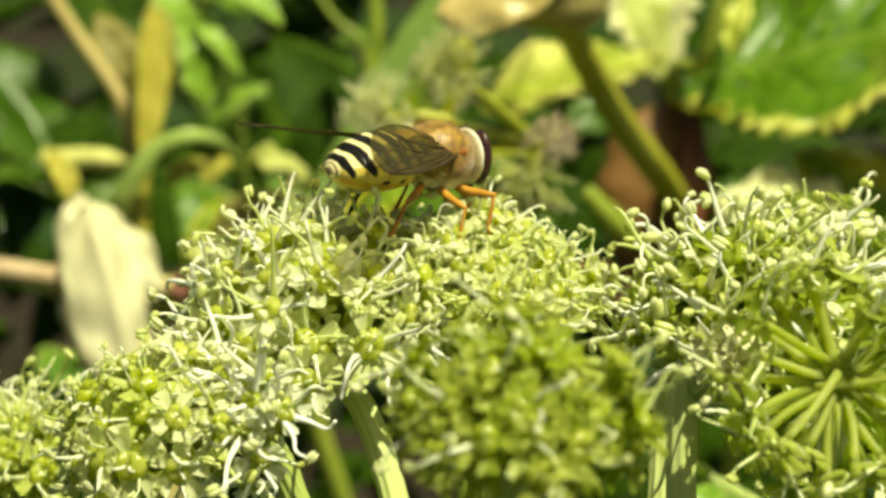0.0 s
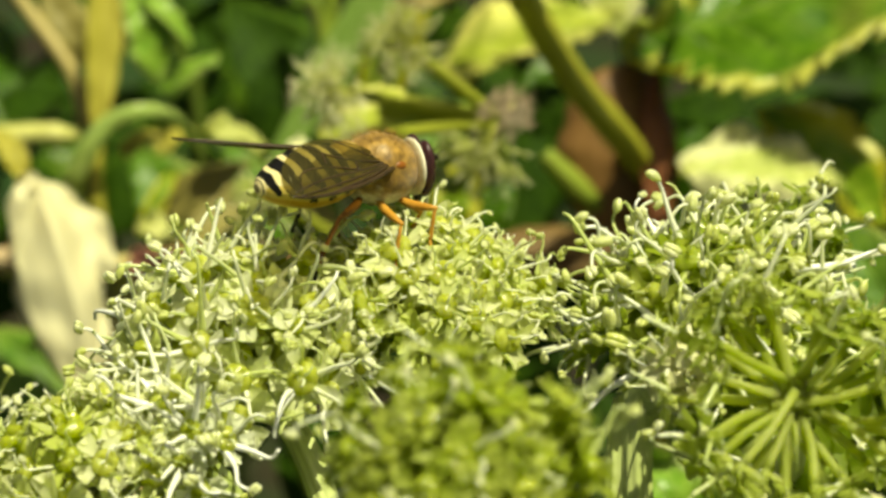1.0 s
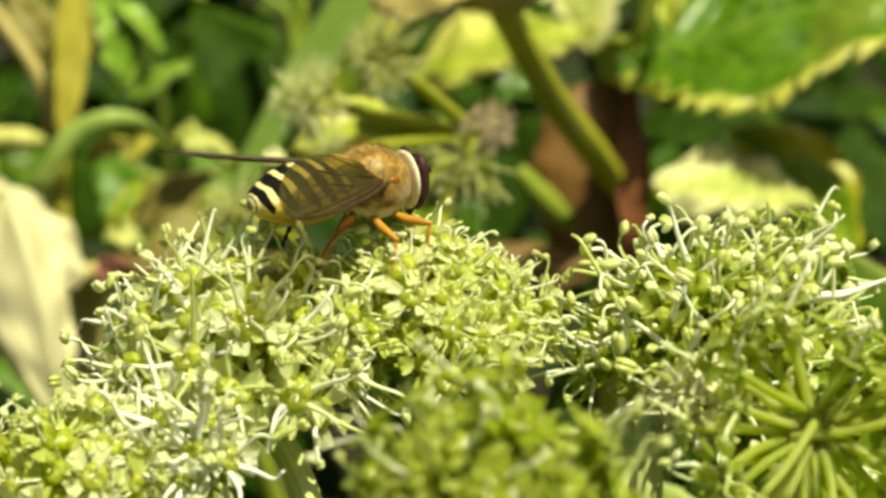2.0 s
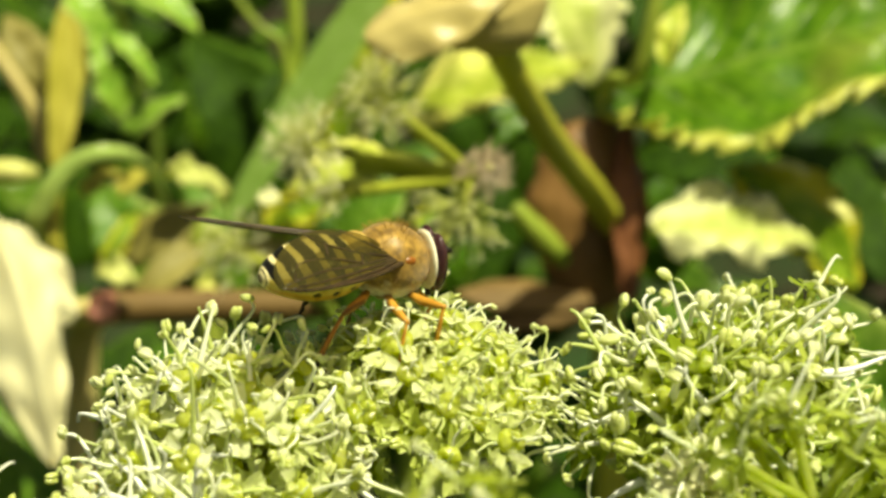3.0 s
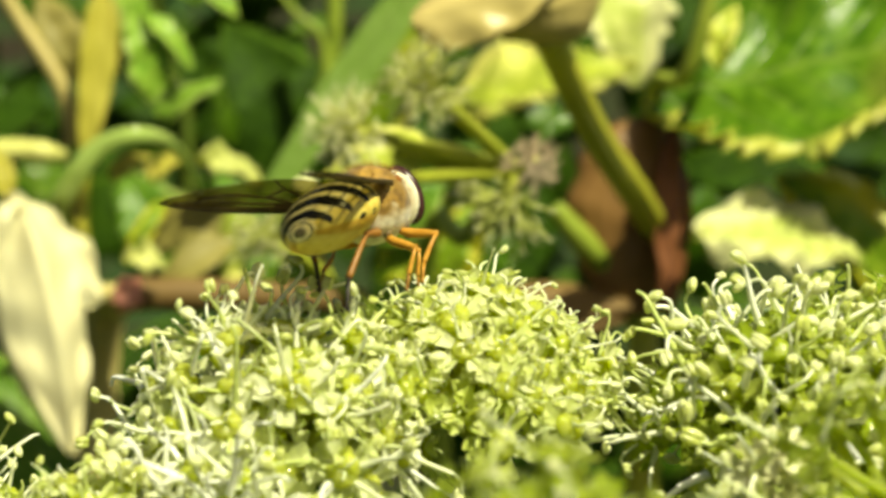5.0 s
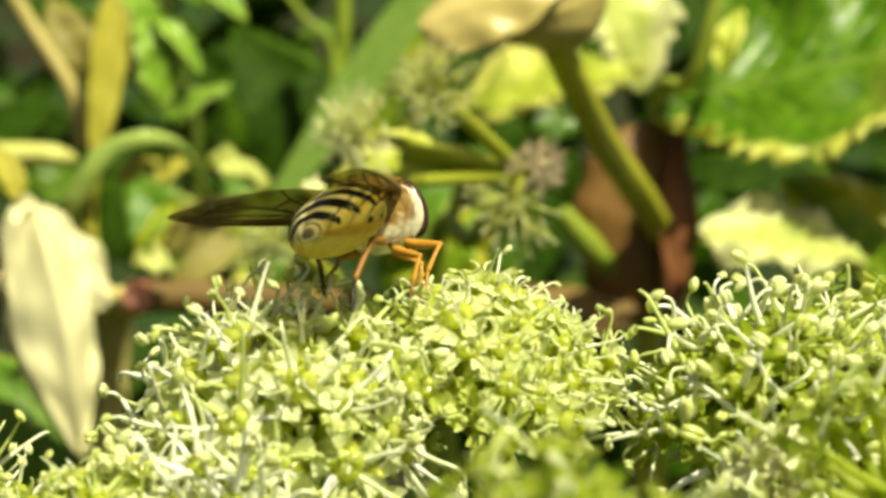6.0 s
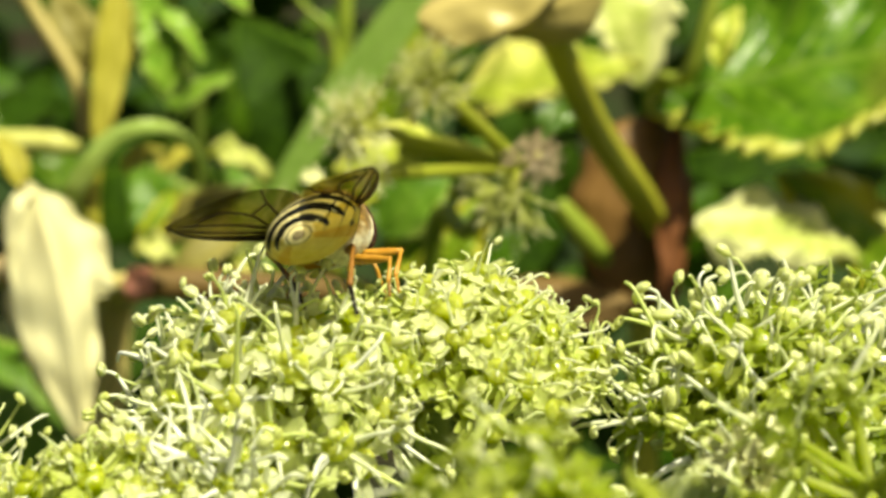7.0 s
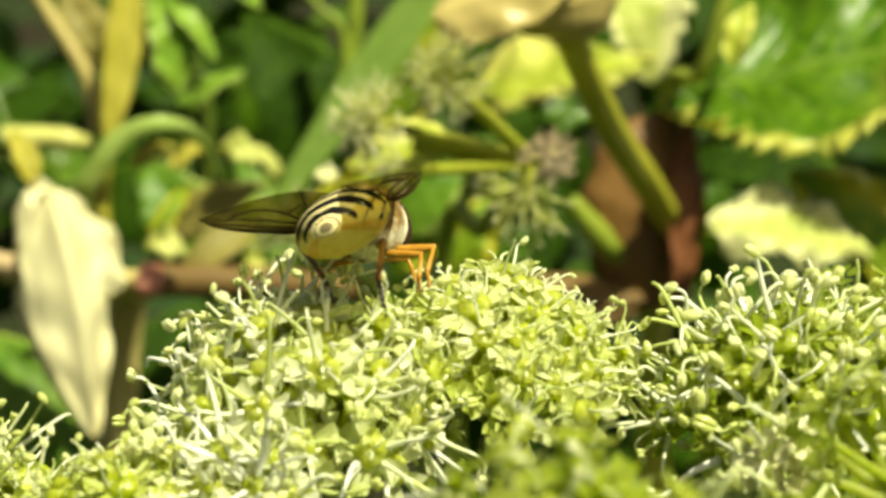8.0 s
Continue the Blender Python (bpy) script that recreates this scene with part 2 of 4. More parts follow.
def tube(pts, radii, seg=8, flat=1.0, lump=0.0, ribs=0, rib=0.08):
    """A tube with round ends along pts. flat: thickness across, as a share of the width."""
    n = len(pts)
    verts, faces = [], []
    ref = Vector((0.13, -1, 0.21)).normalized()
    for i, c in enumerate(pts):
        d = (pts[min(i + 1, n - 1)] - pts[max(i - 1, 0)]).normalized()
        a = d.cross(ref).normalized()
        b = a.cross(d).normalized()
        f = i / (n - 1) * (len(radii) - 1)
        r = radii[int(f)] + (radii[min(int(f) + 1, len(radii) - 1)] - radii[int(f)]) * (f - int(f))
        for j in range(seg):
            w = 2 * math.pi * j / seg
            q = r * (1 + lump * noise.noise(Vector((i * 0.4, math.cos(w), math.sin(w)))))
            q *= 1 + rib * math.cos(ribs * w) if ribs else 1
            verts.append(c + a * math.cos(w) * q + b * math.sin(w) * q * flat)
    for i in range(n - 1):
        for j in range(seg):
            k = (j + 1) % seg
            faces.append((i * seg + j, i * seg + k, (i + 1) * seg + k, (i + 1) * seg + j))
    verts += [pts[0], pts[-1]]
    for j in range(seg):
        k = (j + 1) % seg
        faces.append((len(verts) - 2, k, j))
        faces.append((len(verts) - 1, (n - 1) * seg + j, (n - 1) * seg + k))
    return verts, faces


def ball(c, r, rings=6, seg=8):
    """An ellipsoid with semi-axes r round c."""
    c, verts, faces = Vector(c), [], []
    r = r if isinstance(r, (tuple, list, Vector)) else (r, r, r)
    verts.append(c + Vector((0, 0, r[2])))
    for i in range(1, rings):
        a = math.pi * i / rings
        for j in range(seg):
            b = 2 * math.pi * j / seg
            verts.append(c + Vector((r[0] * math.sin(a) * math.cos(b), r[1] * math.sin(a) * math.sin(b), r[2] * math.cos(a))))
    verts.append(c - Vector((0, 0, r[2])))
    for j in range(seg):
        k = (j + 1) % seg
        faces.append((0, 1 + j, 1 + k))
        for i in range(rings - 2):
            o = 1 + i * seg
            faces.append((o + j, o + seg + j, o + seg + k, o + k))
        o = 1 + (rings - 2) * seg
        faces.append((o + j, len(verts) - 1, o + k))
    return verts, faces


def stem(name, pts, radii, mat, label, category, parent=None, seg=14, lump=0.06, steps=8, flat=1.0, ribs=0, rib=0.06):
    """A stem through layout points; radii in millimetres."""
    line = [at(*p) for p in smooth_line(pts, steps)]
    o = line[0].copy()
    v, f = tube([p - o for p in line], [r * MM for r in radii], seg, flat, lump, ribs, rib)
    ob = new(name, mesh_of(name, v, f, mat))
    if parent:
        ob.parent = parent
        ob.matrix_basis = parent.matrix_basis.inverted() @ Matrix.Translation(o)
        if label:
            ob["label"] = label
    else:
        ob.location = o
        tagged(ob, label, category)
    return ob


def leaf_mesh(name, length, width, mat, teeth=0, tooth=0.08, widest=0.4, fold=0.25, bend=0.1, ruffle=0.04, seed=0, ns=48, nw=6, lobes=0, lobe=0.0, thick=0.00018, notch=0.0, sharp=0.75):
    """A leaf along +x, facing +z, from its base at the origin."""
    k = math.log(0.5) / math.log(widest)
    verts, uvs, faces = [], [], []
    for side_z in (0, 1):
        for i in range(ns + 1):
            s = i / ns
            h = math.sin(math.pi * max(s, 1e-4) ** k) ** sharp * 0.5 + 0.01
            if lobes:
                h *= 1 - lobe * (0.5 + 0.5 * math.cos(2 * math.pi * lobes * s))
            h *= 1 + 0.13 * noise.noise(Vector((s * 7 + seed * 3.3, seed, 0.5)))
            saw = ((s * teeth + 0.7 * noise.noise(Vector((s * 9, seed, 4.2)))) % 1.0) * (1 + 0.8 * noise.noise(Vector((s * 14, 1.7, seed)))) if teeth else 0
            for j in range(-nw, nw + 1):
                w = j / nw
                q = abs(w)
                hw = h * (1 + (tooth * (0.5 - saw) * (q > 0.99) if teeth else 0)) * width
                if notch and j > 0:
                    hw *= 0.1 + 0.9 * min(1.0, max(0.0, (s - notch) / 0.13)) ** 0.6
                x = s * length + (tooth * width * 0.35 * saw if q > 0.99 and teeth else 0)
                z = fold * q * hw + bend * length * (s * (1 - s) * 4) - bend * length * 1.2 * s * s
                z += ruffle * width * noise.noise(Vector((s * 5 + seed * 7.1, w * 1.4, seed))) * (0.3 + 1.5 * q)
                verts.append(Vector((x, w * hw, z - side_z * thick)))
                uvs.append((s, w))
    row, layer = 2 * nw + 1, (ns + 1) * (2 * nw + 1)
    for i in range(ns):
        for j in range(row - 1):
            a = i * row + j
            faces.append((a, a + row, a + row + 1, a + 1))
            faces.append((layer + a, layer + a + 1, layer + a + row + 1, layer + a + row))
        for j, flip in ((0, 0), (row - 1, 1)):
            a, b = i * row + j, (i + 1) * row + j
            faces.append((a, layer + a, layer + b, b) if not flip else (a, b, layer + b, layer + a))
    return mesh_of(name, verts, faces, mat, None, uvs)


def facing(base, tip, normal):
    """The pose of a leaf from base to tip whose face looks along normal."""
    x = (tip - base).normalized()
    y = normal.cross(x).normalized()
    z = x.cross(y)
    m = Matrix((x, y, z)).transposed().to_4x4()
    m.translation = base
    return m


def leaf(name, base, tip, width, normal, mat, label, category="leaf", parent=None, **how):
    b, t = at(*base), at(*tip)
    me = leaf_mesh(name, (t - b).length, width * MM, mat, **how)
    m = facing(b, t, turn(*normal))
    if parent:
        return part(name, me, parent, label, parent.matrix_basis.inverted() @ m)
    ob = new(name, me)
    ob.matrix_basis = m
    return tagged(ob, label, category)


# ---- florets ----
def stamen_mesh(seed, white=False):
    """A filament that springs outward and up, with a two-lobed oblong anther; the foot is at the origin, outward is +x."""
    r = random.Random(seed)
    out, up = r.uniform(0.3, 2.1), r.uniform(1.3, 2.6)
    curl = r.uniform(-0.4, 1.0) if seed % 5 else r.uniform(0.8, 1.6)
    w = 1.15 if white else 1.0
    if white:
        out, curl = out + 0.3, r.uniform(-0.2, 1.1)
    s = Shape()
    pts = smooth_line([(0, 0, 0), (out * 0.5 * MM, r.uniform(-0.15, 0.15) * MM, up * 0.45 * MM), (out * MM, r.uniform(-0.25, 0.25) * MM, up * 0.85 * MM), ((out + curl * 0.5) * MM, r.uniform(-0.4, 0.4) * MM, (up + 0.3 - abs(curl) * 0.7) * MM)], 5)
    s.add(*tube(pts, [0.15 * w * MM, 0.09 * w * MM, 0.066 * w * MM, 0.056 * w * MM], 7), 0)
    mats = [M_FILAMENT_WHITE if white else M_FILAMENT, M_ANTHER]
    if seed % 4 == 0:
        return s.mesh("stamen", mats)
    a = r.uniform(0.18, 0.28) * MM
    along = Vector((r.uniform(-1, 1), r.uniform(-1, 1), r.uniform(0.2, 1.2))).normalized()
    q = along.to_track_quat('Z', 'Y')
    for k in (-1, 1):
        v, f = ball((k * a * 0.38, 0, 0), (a * 0.62, a * 0.72, a * r.uniform(1.1, 1.5)), 6, 8)
        s.add([pts[-1] + q @ p + along * a * 0.3 for p in v], f, 1)
    return s.mesh("stamen", mats)


def floret_mesh(seed, reach, petal, k=1.0, dull=None, dim=False):
    """Ovary, domed two-lobed nectar disc, styles, five incurved petals and the pedicel down to the hub."""
    r = random.Random(seed)
    s = Shape()
    bow = r.uniform(-0.3, 0.3) * MM
    fat = 1.2 if dull else 1.0
    u = k * MM
    s.add(*tube(smooth_line([(0, 0, -reach * MM), (bow, bow * 0.6, -reach * 0.45 * MM), (0, 0, 0)], 4), [0.20 * fat * MM, 0.18 * fat * MM, 0.26 * fat * u], 7), 0)
    w = 0.7 if dull else 1.0
    s.add(*ball((0, 0, 0.35 * u), (0.56 * w * u, 0.50 * w * u, 0.62 * u), 8, 12), 1)
    v, f = ball((0, 0, 0.84 * u), (0.72 * w * u, 0.62 * w * u, 0.34 * w * u), 12, 22)
    for p in v:
        if p.z > 0.84 * u:
            p.z -= 0.2 * u * math.exp(-(p.x / (0.14 * u)) ** 2) - 0.14 * u * noise.noise(p * 3200 + Vector((seed, 0, 0)))
    s.add(v, f, 2)
    for q in (-1, 1):
        s.add(*tube(smooth_line([(q * 0.1 * u, 0, 1.15 * u), (q * 0.2 * u, 0.04 * u, 1.45 * u), (q * 0.48 * u, 0.06 * u, 1.6 * u)], 3), [0.08 * u, 0.05 * u], 5), 3)
    for i in range(5):
        w = 2 * math.pi * (i + 0.25 * r.random()) / 5
        c, d = math.cos(w), math.sin(w)
        grid, faces = [], []
        flare = r.uniform(0.75, 1.15)
        for a in range(6):
            t = a / 5
            rad = (0.60 + flare * math.sin(t * 2.4)) * u
            z = (0.62 + 0.75 * t - 0.55 * t * t) * u
            rad *= 1.35 if dull else 1.0
            half = (0.85 if dull else 0.5) * math.sin(math.pi * (0.15 + 0.8 * t)) * u
            for b in (-1, -0.5, 0, 0.5, 1):
                grid.append(Vector((c * rad - d * half * b, d * rad + c * half * b, z + b * b * 0.16 * u)))
        for a in range(5):
            for b in range(4):
                o = a * 5 + b
                faces.append((o, o + 1, o + 6, o + 5))
        s.add(grid, faces, 4)
    return s.mesh("floret", [dull, dull, dull, M_PEDICEL, dull] if dull else [M_STAR, M_OVARY_DIM, M_DISC_DIM, M_PEDICEL, petal] if dim else [M_PEDICEL, M_OVARY, M_DISC, M_FILAMENT, petal])


STAMENS = [stamen_mesh(100 + i) for i in range(16)]
STAMENS_WHITE = [stamen_mesh(200 + i, True) for i in range(9)]


def umbellet(hub, axis, reach, count, ray_to, label, seed, spread=1.15, stamens=6, name="umbellet", squash=1.0, ray_width=0.75, start=0.0, filled=0.9, petal=None, size=1.0, dull=None, tall=1.0, loose=0.0, white=0.0):
    """A head of florets on pedicels that radiate from one hub, on its own ray."""
    r = random.Random(seed)
    root = new(name)
    root.empty_display_size = 0.002
    z = turn(*axis)
    x = z.orthogonal().normalized()
    m = Matrix((x, z.cross(x), z)).transposed().to_4x4()
    m.translation = at(*hub)
    root.matrix_basis = m
    root.matrix_world = m
    tagged(root, label, "flower head", "flower heads of the umbel")
    line = [at(*p) for p in smooth_line([hub, *ray_to], 6)]
    v, f = tube([m.inverted() @ p for p in line], [ray_width * 0.9 * MM, ray_width * MM], 40, 1, 0.05, 10, 0.07)
    part("ray", mesh_of("ray", v, f, M_RAY), root, "ribbed pale green stalk")
    for i in range(6):
        w = 2 * math.pi * i / 6 + r.random()
        part("bracteole", BRACTEOLE, root, "", Matrix.Rotation(w, 4, 'Z') @ pose(0.0006, 0, -0.0004, 0, -20 - 30 * r.random()))
    # this petal brings in the whole colour set that stands for weaker light
    dim = petal is M_PETAL_DIM
    meshes = [floret_mesh(seed * 10 + i, reach, petal or M_PETAL, size * (1.0 + 0.12 * (i % 3)), dull, dim) for i in range(4)]
    buds = [floret_mesh(seed * 10 + 5 + i, reach * 0.7, petal or M_PETAL, 0.85 * size, dull, dim) for i in range(2)]
    inner = int(count * filled)
    for i in range(count + inner):
        low = i >= count
        # even spread over the cap, by the golden angle
        c = math.cos(start) - ((i % count + 0.5) / (inner if low else count)) * (math.cos(start) - math.cos(spread))
        th = math.acos(c) + r.uniform(-0.07, 0.07)
        ph = i * 2.39996 + r.uniform(-0.15, 0.15)
        k = reach * (r.uniform(0.62, 0.8) if low else r.uniform(0.74, 1.2) if dull else r.uniform(0.86, 1.1) * (1 + loose * r.uniform(-1, 0.6))) * MM
        d = Vector((math.sin(th) * math.cos(ph), math.sin(th) * math.sin(ph), math.cos(th)))
        q = d.to_track_quat('Z', 'Y').to_matrix().to_4x4()
        q = Matrix.Translation((d.x * k, d.y * k, d.z * k * squash)) @ q @ Matrix.Rotation(r.uniform(0, 6.28), 4, 'Z') @ Matrix.Rotation(r.uniform(-0.2, 0.2), 4, 'X')
        fl = part("floret", r.choice(buds if low else meshes), root, "", q)
        for j in range(0 if low else stamens + r.choice((-1, 0, 0, 1)) if stamens > 2 else stamens):
            w = 2 * math.pi * (j + r.uniform(-0.25, 0.25)) / max(stamens, 1)
            sm = Matrix.Rotation(w, 4, 'Z') @ Matrix.Translation((0.58 * size * MM, 0, 0.62 * size * MM)) @ Matrix.Rotation(r.uniform(-0.15, 0.4), 4, 'Y') @ Matrix.Scale(r.uniform(0.85, 1.25) * tall, 4)
            part("stamen", r.choice(STAMENS_WHITE if r.random() < white else STAMENS), fl, "", sm)
    return root


_s = Shape()
_s.add(*tube(smooth_line([(0, 0, 0), (0.0014, 0, 0.0002), (0.003, 0, -0.0003)], 4), [0.00028, 0.00022, 0.00003], 6, 0.4), 0)
BRACTEOLE = _s.mesh("bracteole", [M_PEDICEL])

# ---- ground ----
def ground():
    m, n, l, p = material("soil_and_litter", 0.9, 0.2)
    a, b = noisy(n, l, 60, 6), noisy(n, l, 4, 4)
    c = mixrgb(n, l, ramp(n, l, b, (0.42, 0.0), (0.6, 1.0)), ramp(n, l, a, (0.3, (0.010, 0.008, 0.005)), (0.7, (0.035, 0.025, 0.014))), (0.02, 0.05, 0.012))
    l.new(c, p.inputs["Base Color"])
    relief(n, l, p, a, 0.8, 0.01)
    verts, faces, n_side = [], [], 40
    for i in range(n_side + 1):
        for j in range(n_side + 1):
            x, y = [math.copysign(abs(k / n_side * 2 - 1) ** 4 * 200, k / n_side * 2 - 1) for k in (i, j)]
            verts.append((x, y, 0.02 * noise.noise(Vector((x * 3, y * 3, 0)))))
    for i in range(n_side):
        for j in range(n_side):
            o = i * (n_side + 1) + j
            faces.append((o, o + n_side + 1, o + n_side + 2, o + 1))
    tagged(new("ground", mesh_of("ground", verts, faces, m)), "dark soil with leaf litter", "ground", "", "structure")


ground()

# ---- the umbel in front ----
HUB = (9.0, 112.0, -70.0)
head_a = umbellet((-7.2, 124.0, -8.5), (-0.15, -0.35, 1), 5.9, 40, [(-3.6, 122.0, -15.0), (3, 116, -45), HUB], "yellow-green flower head under the hoverfly, long white stamens", 1, 1.55, 5, size=1.06, tall=1.05, white=0.26, petal=M_PETAL_CREAM, filled=1.2)
head_b = umbellet((-14.4, 117.0, -13.2), (-0.5, -0.4, 1), 4.2, 30, [(-11.0, 118.0, -18.5), (-4, 115, -50), HUB], "small yellow-green flower head leaning outward, stamens short", 2, 1.5, 3, size=0.95, tall=0.7, white=0.05)
head_c = umbellet((2.8, 93.0, -11.6), (0.05, -0.5, 1), 4.1, 54, [(2.4, 100.0, -19.1), (9, 106, -50), HUB], "green flower head, dimmed in its colour, few stamens", 3, 1.5, 1, size=0.8, petal=M_PETAL_DIM, tall=0.75, loose=0.3, filled=1.3)
head_d = umbellet((15.2, 126.0, -8.4), (0.05, -0.3, 1), 5.5, 46, [(12.3, 124.0, -11.3), (10.1, 122.0, -15.8), HUB], "domed green flower head with upright stamens", 4, 1.5, 4, petal=M_PETAL_DIM, tall=1.2, white=0.24)
head_e = umbellet((17.0, 107.0, -9.6), (0.1, -1, 0.15), 4.3, 30, [(18.1, 118.0, -13.3), (17.2, 118.0, -18.8), (14, 114, -50), HUB], "open green flower head showing its radiating pedicels", 5, 1.72, 1, start=1.1, filled=0.0, size=0.6, dull=M_STAR_PALE)
head_f = umbellet((1.0, 127.0, -7.6), (0.05, -0.25, 1), 5.5, 42, [(1.8, 125.0, -15.3), (7, 118, -45), HUB], "yellow-green flower head beneath the front legs of the hoverfly", 6, 1.4, 4, size=0.95, tall=0.65)
head_g = umbellet((-25.7, 138.0, -16.4), (-0.2, -0.3, 1), 4.2, 20, [(-19.0, 130.0, -22.8), HUB], "pale green flower head at the edge of the umbel", 7, 1.3)
head_i = umbellet((19.8, 124.0, -12.5), (0.3, -0.5, 0.8), 4.6, 28, [(18.0, 120.0, -19.0), HUB], "green flower head crowded behind its neighbours", 9, 1.5, 1, dull=M_STAR)
head_h = umbellet((12.7, 114.0, -8.2), (0.1, -0.8, -0.3), 1.0, 7, [(11.9, 114.4, -9.8), (10.6, 115.0, -13.3), (11, 114, -50), HUB], "small late flower head of white closed florets", 8, 1.4, 2, size=0.55, dull=M_SPENT_TIP, tall=0.7, white=0.6, filled=0.3)
head_j = umbellet((-10.0, 116.5, -11.6), (-0.5, -0.8, 0.0), 2.6, 13, [(-7.5, 118.0, -18.0), (-2, 115, -50), HUB], "drooping late flower head with white stamens", 12, 1.35, 5, petal=M_PETAL_WHITE, size=0.7, tall=1.15, white=0.9)
head_k = umbellet((19.8, 136.0, -4.6), (0.2, -0.3, 1), 3.6, 20, [(20.0, 132.0, -14.0), HUB], "green flower head with bare backlit pedicels", 13, 1.35, 1, start=0.3, filled=0.0, size=0.5, dull=M_STAR)
stem("flower_stem", [HUB, (9.5, 110, -120), (8, 60, -300), (8, 20, -470)], [1.6, 2.0, 2.6, 3.2], M_RAY, "stout ribbed green stem of the flowering umbel", "stem")


# ---- the plants behind ----
def plant(name, u, d, label, category="plant"):
    root = new(name)
    root.empty_display_size = 0.01
    p = at(u, d, -100)
    root.location = (p.x, p.y, 0.0)
    return tagged(root, label, category)


def leaf_on(root, base, tip, width, normal, mat, label="", name="leaf", **how):
    return leaf(name, base, tip, width, normal, mat, label, "leaf", root, **how)


def stem_on(root, name, pts, radii, mat, label="", **how):
    return stem(name, pts, radii, mat, label, "", root, **how)


# plant with the big toothed leaves
green = plant("leafy_plant", 24, 275, "leafy plant with swollen brown sheaths and yellowing toothed leaves")
stem_on(green, "main_stem", [(20.5, 264.0, -3.7), (22, 272, -60), (24, 280, -200), (26, 300, -500)], [1.6, 2.2, 3, 4], M_STEM_OLIVE)
stem_on(green, "leaf_stalk", [(7.9, 215.0, 18.6), (10.2, 222.0, 15.2), (13.3, 232.0, 11.1), (17.7, 244.0, 6.6), (22.0, 255.0, 1.8)], [1.3, 1.35, 1.4, 1.5, 1.3], M_STEM_OLIVE, "olive green ribbed stalk", seg=40, ribs=10, rib=0.05)
stem_on(green, "upper_sheath", [(8.0, 215.0, 17.9), (7.9, 215.0, 18.9), (7.3, 215.0, 21.2), (6.0, 215.0, 24.8), (4.3, 217.0, 30.6)], [1.3, 3.6, 5.1, 5.4, 2.5], M_SHEATH_TAN, "swollen tan sheath with fine ribs", flat=0.75, seg=72, lump=0.08, ribs=24, rib=0.012)
leaf_on(green, (8.6, 211.0, 22.8), (-3.4, 210.0, 19.4), 6.4, (0.1, -0.85, 0.6), M_SHEATH_TAN, "dry golden flap of the sheath", "sheath_flap", fold=-0.45, ruffle=0.08, widest=0.6, bend=0.05, seed=7, nw=12, sharp=0.5)
stem_on(green, "lower_sheath", [(19.2, 253.0, -5.0), (18.1, 253.0, -0.2), (17.8, 253.0, 5.3), (18.8, 253.0, 10.8), (20.3, 253.0, 14.4)], [1.4, 4.6, 6.1, 4.8, 0.6], M_SHEATH_BROWN, "olive brown swollen sheath", flat=0.4, seg=72, lump=0.12, ribs=18, rib=0.02)
leaf_on(green, (21.4, 248.5, -4.8), (22.6, 250.0, 13.6), 4.4, (0.5, -0.82, 0.2), M_SHEATH_RED, "", "sheath_flap", fold=-0.6, widest=0.5, bend=0.06, ruffle=0.12, seed=3, nw=12, sharp=0.8)
leaf_on(green, (19.3, 252.0, -4.0), (4.8, 248.0, -2.4), 4.4, (0.1, -0.7, 0.7), M_STEM_ROSE, "", "sheath_flap", fold=-0.4, widest=0.55, bend=0.05)
leaf_on(green, (18.0, 252.0, -5.2), (6.4, 248.0, -5.8), 3.4, (0, -0.8, 0.6), M_STEM_ROSE, "", "sheath_flap", fold=-0.4, widest=0.5)
stem_on(green, "side_stalk", [(10.5, 250.0, 5.3), (13.4, 251.0, 2.1), (17.2, 254.0, -1.6), (18.9, 260.0, -5.4)], [0.9, 1.3, 1.3, 1.2], M_STEM_LIME)
leaf_on(green, (9.4, 255.0, -8.2), (13.5, 250.0, -4.4), 3.5, (0, -0.8, 0.7), M_LEAF_YELLOW, "", widest=0.4)
leaf_on(green, (18.4, 252.0, 16.6), (54.9, 246.0, 24.6), 23.0, (-0.15, -0.85, 0.6), M_LEAF_GREEN, "large glossy green leaflet with a yellow toothed margin", teeth=17, tooth=0.3, widest=0.42, fold=0.12, bend=-0.03, ruffle=0.16, seed=3, ns=114, nw=9, notch=0.16, sharp=0.55)
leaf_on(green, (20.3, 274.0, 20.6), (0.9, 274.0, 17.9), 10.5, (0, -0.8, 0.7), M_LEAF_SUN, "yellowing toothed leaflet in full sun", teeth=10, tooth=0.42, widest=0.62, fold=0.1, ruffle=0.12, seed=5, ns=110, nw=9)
leaf_on(green, (20.3, 277.0, 18.7), (15.0, 277.0, 37.6), 9.5, (0.2, -0.85, 0.6), M_LEAF_PALE, "", teeth=9, tooth=0.3, widest=0.45, fold=0.12, ruffle=0.1, seed=6, ns=99, nw=9)
leaf_on(green, (39.4, 247.0, 1.2), (24.0, 243.0, 4.0), 8.6, (0.05, -0.75, 0.7), M_LEAF_PALE, "pale yellow sunlit leaflet with a toothed margin", teeth=11, tooth=0.26, widest=0.52, fold=0.1, ruffle=0.2, seed=8, ns=112, nw=8, sharp=0.55)
leaf_on(green, (44.5, 252.0, -3.4), (33.2, 249.0, 9.2), 9.5, (0.35, -0.75, 0.35), M_LEAF_YELLOW, "", teeth=9, tooth=0.2, widest=0.5, fold=0.2, ruffle=0.14, seed=9, ns=90, sharp=0.6)
leaf_on(green, (39.0, 246.5, 8.0), (35.2, 246.5, 9.4), 1.3, (0.1, -0.7, 0.7), M_STEM_PALE, "", "bract", fold=0.3, ruffle=0.2, seed=15)
